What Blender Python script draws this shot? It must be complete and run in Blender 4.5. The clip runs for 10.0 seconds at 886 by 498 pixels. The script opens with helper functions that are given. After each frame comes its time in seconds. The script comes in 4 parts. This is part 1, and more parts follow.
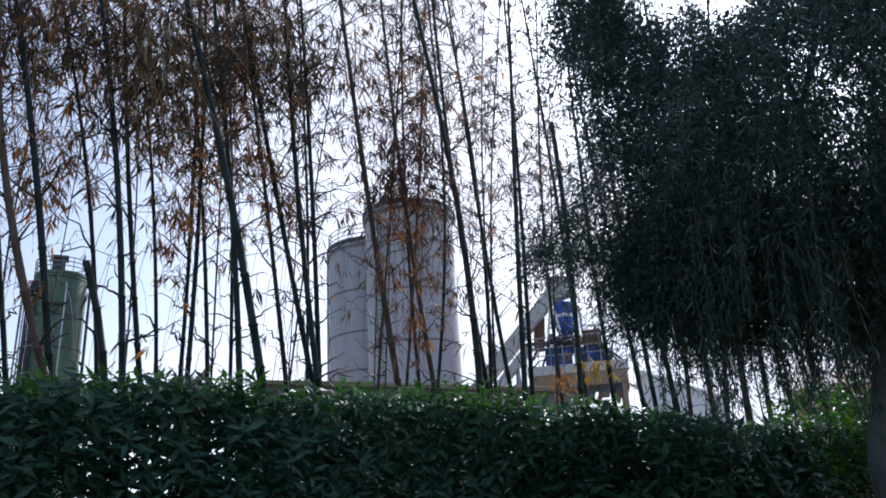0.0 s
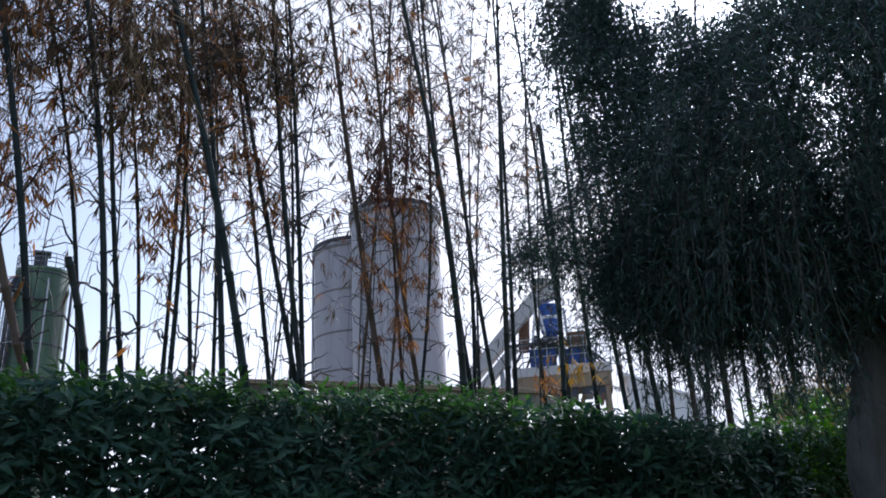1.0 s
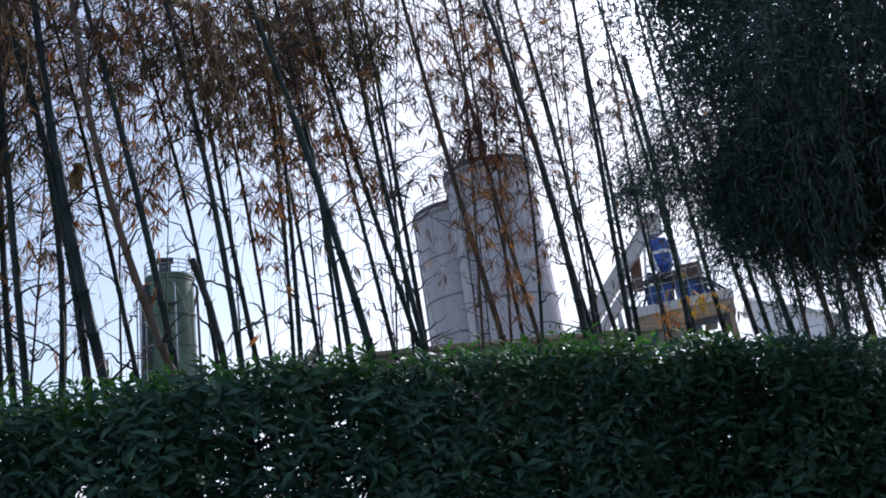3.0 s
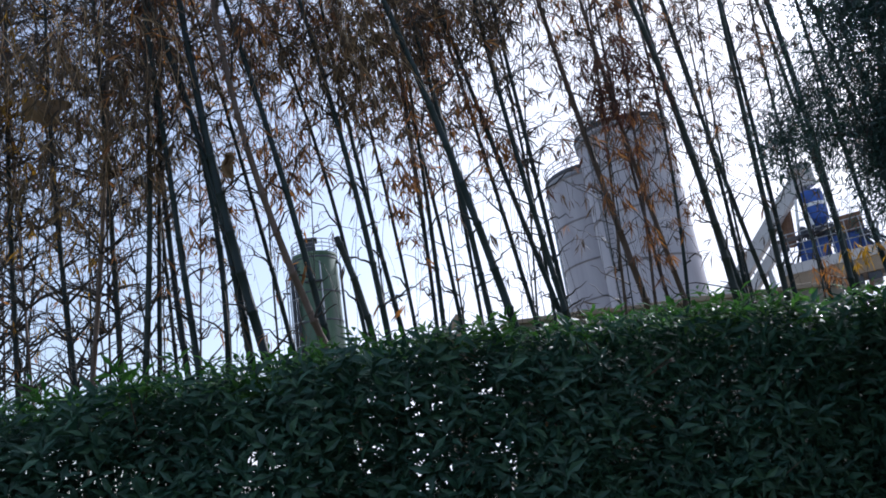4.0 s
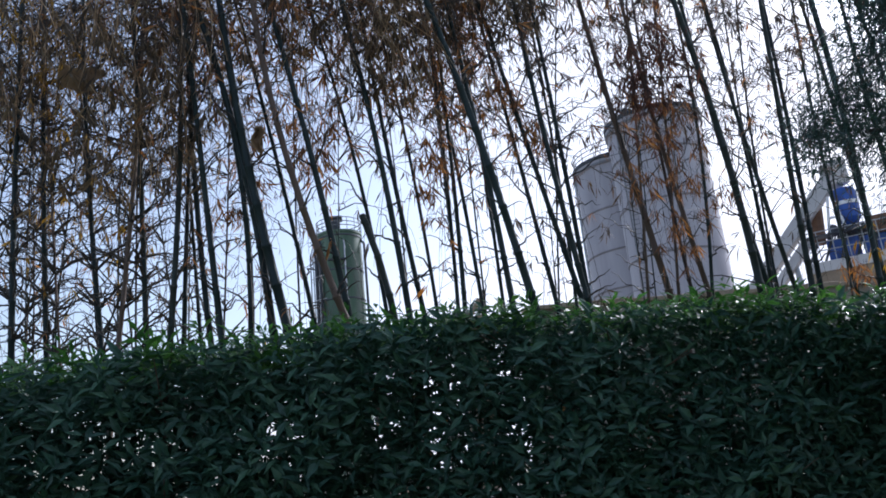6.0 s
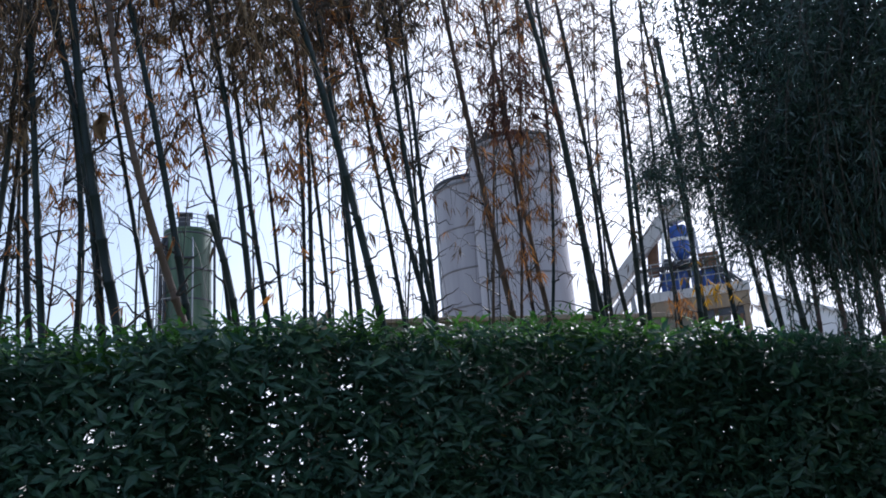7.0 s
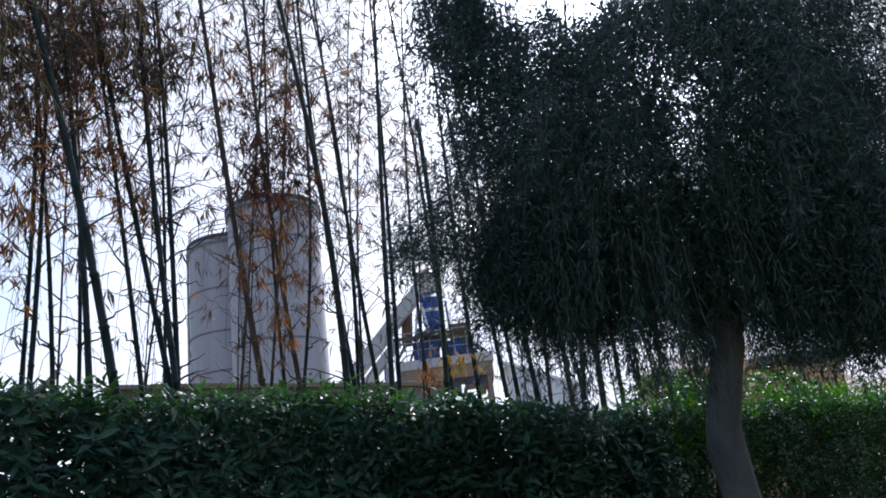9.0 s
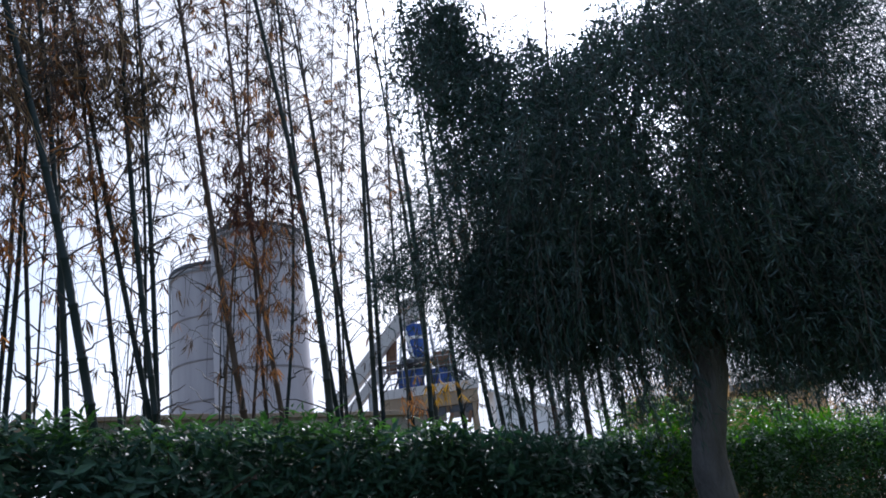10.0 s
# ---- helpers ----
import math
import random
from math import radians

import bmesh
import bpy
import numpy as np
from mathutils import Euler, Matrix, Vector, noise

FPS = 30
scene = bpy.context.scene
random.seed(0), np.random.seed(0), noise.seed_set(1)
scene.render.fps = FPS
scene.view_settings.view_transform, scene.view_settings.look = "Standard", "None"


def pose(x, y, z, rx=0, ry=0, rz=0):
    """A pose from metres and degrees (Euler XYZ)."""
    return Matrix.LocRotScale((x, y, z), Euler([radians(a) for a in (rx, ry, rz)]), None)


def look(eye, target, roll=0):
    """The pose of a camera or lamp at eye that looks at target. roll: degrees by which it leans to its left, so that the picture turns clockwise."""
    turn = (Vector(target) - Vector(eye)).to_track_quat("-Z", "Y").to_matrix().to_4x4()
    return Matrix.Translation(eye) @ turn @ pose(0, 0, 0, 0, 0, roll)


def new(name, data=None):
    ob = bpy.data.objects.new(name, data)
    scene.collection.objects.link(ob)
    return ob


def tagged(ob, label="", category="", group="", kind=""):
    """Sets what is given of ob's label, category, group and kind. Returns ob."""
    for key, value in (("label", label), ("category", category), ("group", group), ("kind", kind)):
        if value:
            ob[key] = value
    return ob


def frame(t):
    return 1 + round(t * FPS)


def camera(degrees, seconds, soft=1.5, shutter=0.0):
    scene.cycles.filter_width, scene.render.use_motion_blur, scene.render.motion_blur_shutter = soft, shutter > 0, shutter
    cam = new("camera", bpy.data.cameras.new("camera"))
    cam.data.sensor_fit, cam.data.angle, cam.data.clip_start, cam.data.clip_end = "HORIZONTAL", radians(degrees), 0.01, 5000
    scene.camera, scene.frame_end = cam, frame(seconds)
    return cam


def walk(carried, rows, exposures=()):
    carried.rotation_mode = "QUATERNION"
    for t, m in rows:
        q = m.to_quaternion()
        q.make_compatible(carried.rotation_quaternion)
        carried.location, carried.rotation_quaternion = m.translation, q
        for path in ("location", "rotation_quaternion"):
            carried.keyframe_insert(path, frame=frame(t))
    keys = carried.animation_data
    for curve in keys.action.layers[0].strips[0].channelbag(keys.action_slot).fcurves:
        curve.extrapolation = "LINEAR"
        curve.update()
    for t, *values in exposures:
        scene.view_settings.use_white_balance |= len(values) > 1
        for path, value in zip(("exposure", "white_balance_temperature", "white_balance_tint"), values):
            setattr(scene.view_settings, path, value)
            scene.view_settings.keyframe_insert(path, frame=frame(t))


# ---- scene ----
import functools

cam = camera(60.4, 10.0, soft=1.75)
EYE, TURN = 1.5, -27.0
ROWS = [
    (0.0, 0.000, 0.000, 0.000, -0.00, 20.31, 3.60),
    (0.5, 0.001, 0.001, 0.001, -0.54, 20.16, 3.26),
    (1.0, 0.004, -0.000, 0.001, -1.12, 20.29, 3.27),
    (1.5, 0.011, 0.010, 0.005, -1.49, 21.14, 3.72),
    (2.0, 0.010, 0.016, 0.010, -2.45, 20.91, 6.49),
    (2.5, -0.000, 0.008, 0.004, -1.11, 19.26, 8.38),
    (3.0, -0.025, 0.003, -0.002, 7.20, 17.94, 8.95),
    (3.2, -0.029, 0.003, -0.002, 10.31, 17.64, 9.00),
    (4.3, -0.050, -0.014, -0.012, 19.04, 17.11, 8.36),
    (4.5, -0.051, -0.027, -0.023, 19.29, 16.99, 8.05),
    (5.0, -0.053, -0.015, -0.018, 20.34, 16.60, 7.09),
    (5.2, -0.053, -0.014, -0.017, 20.56, 16.50, 6.82),
    (6.3, -0.032, -0.015, -0.021, 18.85, 16.06, 4.60),
    (6.5, -0.024, -0.017, -0.017, 16.30, 15.86, 4.30),
    (7.0, -0.012, -0.001, -0.008, 8.80, 16.03, 4.69),
    (7.5, 0.000, 0.001, -0.001, 2.50, 16.58, 4.99),
    (8.0, 0.008, 0.002, 0.004, -3.41, 17.85, 5.81),
    (8.5, 0.011, 0.001, 0.003, -8.29, 18.30, 6.77),
    (9.0, 0.011, -0.008, 0.001, -10.47, 19.03, 7.47),
    (9.5, 0.014, -0.004, 0.008, -11.04, 20.27, 7.87),
    (10.0, 0.019, -0.002, 0.011, -12.01, 20.89, 8.27),
]
walk(cam, [(t, pose(0, 0, EYE, 0, 0, TURN) @ pose(x, y, z, 0, 0, yaw) @ pose(0, 0, 0, 90 + pitch) @ pose(0, 0, 0, 0, 0, -roll)) for t, x, y, z, yaw, pitch, roll in ROWS],
     exposures=[(0.0, 0.2, 5650, 17), (2.5, 0.22, 5650, 17), (4.5, 0.36, 5650, 17), (6.5, 0.36, 5650, 17), (8.0, 0.22, 5650, 17), (10.0, 0.2, 5650, 17)])

# ---- world and sun ----
SUN = Vector((0.640, 0.496, 0.588)).normalized()
world = bpy.data.worlds.new("sky")
scene.world = world
world.use_nodes = True
wn, wl = world.node_tree.nodes, world.node_tree.links
wn.clear()


def wnode(kind, **values):
    n = wn.new(kind)
    for k, v in values.items():
        n.inputs[k].default_value = v
    return n


sky = wn.new("ShaderNodeTexSky")
sky.sky_type, sky.sun_disc = "NISHITA", False
sky.sun_elevation, sky.sun_rotation = math.asin(SUN.z), math.atan2(SUN.x, SUN.y)
sky.air_density, sky.dust_density = 1.0, 2.6
way = wn.new("ShaderNodeTexCoord")
toward = wn.new("ShaderNodeVectorMath")
toward.operation = "DOT_PRODUCT"
toward.inputs[1].default_value = SUN
wl.new(way.outputs["Generated"], toward.inputs[0])
# thin cloud veil, thick and bright round the sun, torn towards the blue side
cloud = wnode("ShaderNodeTexNoise", Scale=2.2, Detail=7.0, Roughness=0.6)
stretch = wn.new("ShaderNodeMapping")
stretch.inputs["Scale"].default_value = (1.0, 1.0, 2.6)
wl.new(way.outputs["Generated"], stretch.inputs["Vector"])
wl.new(stretch.outputs["Vector"], cloud.inputs["Vector"])
mixd = wn.new("ShaderNodeMath")
mixd.operation = "MULTIPLY_ADD"
mixd.inputs[1].default_value = 0.30
wl.new(cloud.outputs["Fac"], mixd.inputs[0])
wl.new(toward.outputs["Value"], mixd.inputs[2])
veil = wn.new("ShaderNodeMapRange")
veil.interpolation_type = "SMOOTHSTEP"
veil.inputs["From Min"].default_value, veil.inputs["From Max"].default_value = 0.84, 1.14
veil.inputs["To Min"].default_value, veil.inputs["To Max"].default_value = 0.10, 1.0
# the veil thickens again towards the horizon
level = wn.new("ShaderNodeSeparateXYZ")
wl.new(way.outputs["Generated"], level.inputs[0])
low_haze = wn.new("ShaderNodeMapRange")
low_haze.interpolation_type = "SMOOTHSTEP"
low_haze.inputs["From Min"].default_value, low_haze.inputs["From Max"].default_value = 0.32, 0.06
low_haze.inputs["To Min"].default_value, low_haze.inputs["To Max"].default_value = 0.0, 0.42
wl.new(level.outputs["Z"], low_haze.inputs["Value"])
hazed = wn.new("ShaderNodeMath")
wl.new(mixd.outputs[0], hazed.inputs[0])
wl.new(low_haze.outputs[0], hazed.inputs[1])
wl.new(hazed.outputs[0], veil.inputs["Value"])
halo = wn.new("ShaderNodeMapRange")
halo.interpolation_type = "SMOOTHERSTEP"
halo.inputs["From Min"].default_value, halo.inputs["From Max"].default_value = 0.95, 1.0
halo.inputs["To Min"].default_value, halo.inputs["To Max"].default_value = 1.03, 7.0
wl.new(toward.outputs["Value"], halo.inputs["Value"])
veil_light = wnode("ShaderNodeBackground", Color=(0.965, 0.98, 1.0, 1))
wl.new(halo.outputs[0], veil_light.inputs["Strength"])
blue = wnode("ShaderNodeBackground", Strength=0.16)
pale_sky = wnode("ShaderNodeHueSaturation", Saturation=0.84)
wl.new(sky.outputs[0], pale_sky.inputs["Color"])
hazy_sky = wn.new("ShaderNodeVectorMath")
hazy_sky.operation = "MULTIPLY"
hazy_sky.inputs[1].default_value = (1.02, 1.03, 0.97)
wl.new(pale_sky.outputs[0], hazy_sky.inputs[0])
wl.new(hazy_sky.outputs[0], blue.inputs["Color"])
both = wn.new("ShaderNodeMixShader")
wl.new(veil.outputs[0], both.inputs[0])
wl.new(blue.outputs[0], both.inputs[1])
wl.new(veil_light.outputs[0], both.inputs[2])
wout = wn.new("ShaderNodeOutputWorld")
wl.new(both.outputs[0], wout.inputs["Surface"])

sun = new("sun", bpy.data.lights.new("sun", "SUN"))
sun.data.energy, sun.data.angle, sun.data.color = 4.0, radians(0.6), (1.0, 0.95, 0.87)
sun.matrix_world = look(SUN * 40, (0, 0, 0))


# ---- materials ----
def material(name, colours, scale=4.0, rough=0.6, metal=0.0, bump=0.1, fine=40.0, through_light=0.0, island=False, per_object=False, stretch=(1, 1, 1), gloss=0.5):
    """A procedural surface: colours blended by noise at two scales (and per leaf or per object), with fine relief."""
    m = bpy.data.materials.new(name)
    m.use_nodes = True
    n, l = m.node_tree.nodes, m.node_tree.links
    p = n["Principled BSDF"]
    tc = n.new("ShaderNodeTexCoord")
    mp = n.new("ShaderNodeMapping")
    mp.inputs["Scale"].default_value = stretch
    l.new(tc.outputs["Object"], mp.inputs["Vector"])
    big = n.new("ShaderNodeTexNoise")
    big.inputs["Scale"].default_value, big.inputs["Detail"].default_value = scale, 5
    small = n.new("ShaderNodeTexNoise")
    small.inputs["Scale"].default_value, small.inputs["Detail"].default_value = fine, 4
    l.new(mp.outputs[0], big.inputs["Vector"])
    l.new(mp.outputs[0], small.inputs["Vector"])
    add = n.new("ShaderNodeMath")
    add.operation = "MULTIPLY_ADD"
    add.inputs[1].default_value = 0.35
    l.new(small.outputs["Fac"], add.inputs[0])
    if island or per_object:
        geo = n.new("ShaderNodeNewGeometry" if island else "ShaderNodeObjectInfo")
        half = n.new("ShaderNodeMath")
        half.operation = "MULTIPLY_ADD"
        half.inputs[1].default_value = 0.7
        l.new(geo.outputs["Random Per Island" if island else "Random"], half.inputs[0])
        sub = n.new("ShaderNodeMath")
        sub.operation = "MULTIPLY_ADD"
        sub.inputs[1].default_value, sub.inputs[2].default_value = 0.6, -0.3
        l.new(big.outputs["Fac"], sub.inputs[0])
        l.new(sub.outputs[0], half.inputs[2])
        l.new(half.outputs[0], add.inputs[2])
    else:
        wide = n.new("ShaderNodeMath")
        wide.operation = "MULTIPLY_ADD"
        wide.inputs[1].default_value, wide.inputs[2].default_value = 1.5, -0.42
        l.new(big.outputs["Fac"], wide.inputs[0])
        l.new(wide.outputs[0], add.inputs[2])
    ramp = n.new("ShaderNodeValToRGB")
    while len(ramp.color_ramp.elements) < len(colours):
        ramp.color_ramp.elements.new(0.5)
    span = len(colours) - 1
    ordered = list(ramp.color_ramp.elements)
    for k, e in enumerate(ordered):
        e.position = 0.12 + 0.86 * k / span
    for k, e in enumerate(ramp.color_ramp.elements):
        e.color = (*colours[k], 1)
    l.new(add.outputs[0], ramp.inputs[0])
    l.new(ramp.outputs[0], p.inputs["Base Color"])
    p.inputs["Roughness"].default_value, p.inputs["Metallic"].default_value = rough, metal
    p.inputs["Specular IOR Level"].default_value = gloss
    if bump:
        b = n.new("ShaderNodeBump")
        b.inputs["Strength"].default_value, b.inputs["Distance"].default_value = bump, 0.02
        l.new(small.outputs["Fac"], b.inputs["Height"])
        l.new(b.outputs[0], p.inputs["Normal"])
    if through_light:
        tr = n.new("ShaderNodeBsdfTranslucent")
        bright = n.new("ShaderNodeHueSaturation")
        bright.inputs["Saturation"].default_value, bright.inputs["Value"].default_value = 1.15, 1.6
        l.new(ramp.outputs[0], bright.inputs["Color"])
        l.new(bright.outputs[0], tr.inputs["Color"])
        mix = n.new("ShaderNodeMixShader")
        mix.inputs[0].default_value = through_light
        l.new(p.outputs[0], mix.inputs[1])
        l.new(tr.outputs[0], mix.inputs[2])
        l.new(mix.outputs[0], n["Material Output"].inputs["Surface"])
    return m


M_HEDGE = material("hedge_leaf", [(0.024, 0.066, 0.046), (0.039, 0.102, 0.067), (0.064, 0.145, 0.078)], 3, 0.46, gloss=0.40, through_light=0.12, island=True, bump=0)
M_SHOOT = material("fresh_leaf", [(0.04, 0.11, 0.032), (0.075, 0.18, 0.045), (0.12, 0.24, 0.065)], 3, 0.35, gloss=0.5, through_light=0.3, island=True, bump=0)
M_BUSH = material("bush_leaf", [(0.032, 0.095, 0.012), (0.055, 0.155, 0.017), (0.10, 0.25, 0.026)], 3, 0.45, through_light=0.32, island=True, bump=0)
M_SMALL = material("small_hedge_leaf", [(0.015, 0.045, 0.016), (0.025, 0.070, 0.021), (0.045, 0.115, 0.030)], 3, 0.55, gloss=0.3, through_light=0.1, island=True, bump=0)
M_DEAD = material("dead_leaf", [(0.10, 0.06, 0.03), (0.22, 0.13, 0.06), (0.34, 0.22, 0.10)], 3, 0.7, through_light=0.3, island=True, bump=0)
M_HSTEM = material("hedge_stem", [(0.07, 0.045, 0.035), (0.16, 0.10, 0.075)], 6, 0.85, bump=0.4)
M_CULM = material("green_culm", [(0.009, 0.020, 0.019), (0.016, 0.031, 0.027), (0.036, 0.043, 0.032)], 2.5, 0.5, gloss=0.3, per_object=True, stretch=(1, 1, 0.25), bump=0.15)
M_CULM_DRY = material("dry_culm", [(0.040, 0.024, 0.018), (0.075, 0.045, 0.030), (0.13, 0.085, 0.05)], 2.5, 0.6, per_object=True, stretch=(1, 1, 0.25), bump=0.2)
M_TWIG = material("bamboo_twig", [(0.030, 0.026, 0.023), (0.080, 0.062, 0.046)], 3, 0.7, island=True, bump=0)
M_BLEAF = material("bamboo_leaf", [(0.038, 0.031, 0.026), (0.070, 0.053, 0.038), (0.145, 0.092, 0.048)], 3, 0.55, through_light=0.28, island=True, bump=0)
M_BROWN = material("brown_bamboo_leaf", [(0.055, 0.040, 0.027), (0.105, 0.078, 0.048), (0.27, 0.195, 0.11)], 3, 0.65, through_light=0.36, island=True, bump=0)
M_RED = material("red_brown_leaf", [(0.045, 0.024, 0.020), (0.095, 0.045, 0.032), (0.19, 0.085, 0.05)], 3, 0.65, through_light=0.3, island=True, bump=0)
M_YELLOW = material("yellow_bamboo_leaf", [(0.16, 0.095, 0.028), (0.30, 0.18, 0.038), (0.44, 0.28, 0.07)], 3, 0.6, through_light=0.45, island=True, bump=0)
M_BDRY = material("dry_bamboo_leaf", [(0.085, 0.045, 0.030), (0.19, 0.095, 0.045), (0.42, 0.205, 0.075)], 3, 0.6, through_light=0.4, island=True, bump=0)
M_TLEAF = material("tree_leaf", [(0.020, 0.048, 0.044), (0.036, 0.078, 0.066), (0.064, 0.125, 0.082)], 3, 0.34, gloss=0.75, through_light=0.16, island=True, bump=0)
M_BARK = material("grey_bark", [(0.055, 0.053, 0.055), (0.135, 0.13, 0.135), (0.23, 0.22, 0.22)], 6, 0.85, bump=0.9, stretch=(1, 1, 0.4), fine=60)
M_LIMB = material("dark_bark", [(0.04, 0.035, 0.03), (0.10, 0.085, 0.07)], 8, 0.9, bump=0.5, stretch=(1, 1, 0.4))
M_SILO = material("silo_paint", [(0.30, 0.285, 0.31), (0.38, 0.36, 0.39), (0.44, 0.42, 0.445)], 0.8, 0.55, bump=0.05, fine=6, stretch=(1, 1, 0.12))
M_RAIL = material("weathered_railing", [(0.13, 0.135, 0.15), (0.22, 0.225, 0.24)], 3, 0.6, bump=0.05)
M_BAND = material("stained_seam", [(0.17, 0.155, 0.16), (0.28, 0.26, 0.27)], 2, 0.7, bump=0.1)
M_STEEL = material("galvanised_steel", [(0.30, 0.31, 0.33), (0.45, 0.46, 0.48)], 3, 0.45, metal=0.5, bump=0.05)
M_GREEN = material("green_tank_paint", [(0.018, 0.040, 0.026), (0.045, 0.095, 0.052), (0.17, 0.24, 0.16)], 0.7, 0.45, bump=0.1, fine=5, stretch=(1, 1, 0.12))
M_DARKSTEEL = material("dark_steel", [(0.035, 0.04, 0.05), (0.09, 0.095, 0.11)], 2, 0.6, metal=0.3, bump=0.1)
M_BLUE = material("blue_paint", [(0.015, 0.05, 0.22), (0.03, 0.09, 0.36), (0.05, 0.12, 0.42)], 1.5, 0.5, bump=0.08, fine=8)
M_OCHRE = material("ochre_paint", [(0.18, 0.13, 0.085), (0.26, 0.195, 0.13), (0.33, 0.26, 0.18)], 0.9, 0.7, bump=0.15, fine=9)
M_CONV = material("conveyor_sheet", [(0.44, 0.42, 0.41), (0.58, 0.56, 0.55)], 0.8, 0.6, bump=0.1, fine=8)
M_WHITE = material("white_sheet", [(0.70, 0.70, 0.71), (0.82, 0.82, 0.82)], 0.4, 0.6, bump=0.08, fine=5)
M_RUST = material("rusty_steel", [(0.11, 0.06, 0.04), (0.22, 0.12, 0.07)], 3, 0.8, bump=0.3)
M_WALL = material("plaster_wall", [(0.26, 0.24, 0.20), (0.36, 0.33, 0.28), (0.42, 0.40, 0.35)], 1.6, 0.9, bump=0.4, fine=30)
# for the added unseen wall; its grey sets how much light bounces back
M_SHADE = material("unseen_wall_grey", [(0.14, 0.15, 0.15), (0.20, 0.21, 0.21)], 0.8, 0.9, bump=0.3)
M_ROOF = material("grey_roof", [(0.16, 0.16, 0.17), (0.28, 0.28, 0.28)], 2, 0.8, bump=0.3)
M_TAN = material("tan_plaster", [(0.36, 0.28, 0.20), (0.46, 0.37, 0.28)], 1.2, 0.85, bump=0.3)
M_GLASS = material("dark_pane", [(0.02, 0.025, 0.03), (0.04, 0.045, 0.05)], 1, 0.08, bump=0)
M_SHEATH = material("dry_sheath", [(0.13, 0.08, 0.04), (0.24, 0.15, 0.07), (0.34, 0.22, 0.11)], 8, 0.75, through_light=0.2, bump=0.4, stretch=(1, 1, 0.2))
M_STRAW = material("dry_reed", [(0.18, 0.11, 0.06), (0.34, 0.23, 0.12), (0.50, 0.37, 0.21)], 3, 0.7, through_light=0.3, island=True, bump=0)
M_GRASS = material("ground_grass", [(0.035, 0.05, 0.02), (0.07, 0.09, 0.035), (0.13, 0.11, 0.06)], 0.6, 0.95, bump=0.6, fine=30)
M_YARD = material("yard_gravel", [(0.20, 0.18, 0.16), (0.32, 0.29, 0.26)], 0.3, 0.95, bump=0.5, fine=12)

rng = np.random.default_rng(7)


# ---- mesh helpers ----
@functools.lru_cache(maxsize=None)
def tube_faces(k, sides, capped):
    """Face indices of a tube of k rings."""
    i, j = np.repeat(np.arange(k - 1), sides), np.tile(np.arange(sides), k - 1)
    jn = (j + 1) % sides
    blocks = [np.stack((i * sides + j, i * sides + jn, (i + 1) * sides + jn, (i + 1) * sides + j), 1)]
    if capped:
        ring = np.arange(sides)
        blocks.append(np.stack((ring[::-1], (k - 1) * sides + ring)))
    return blocks


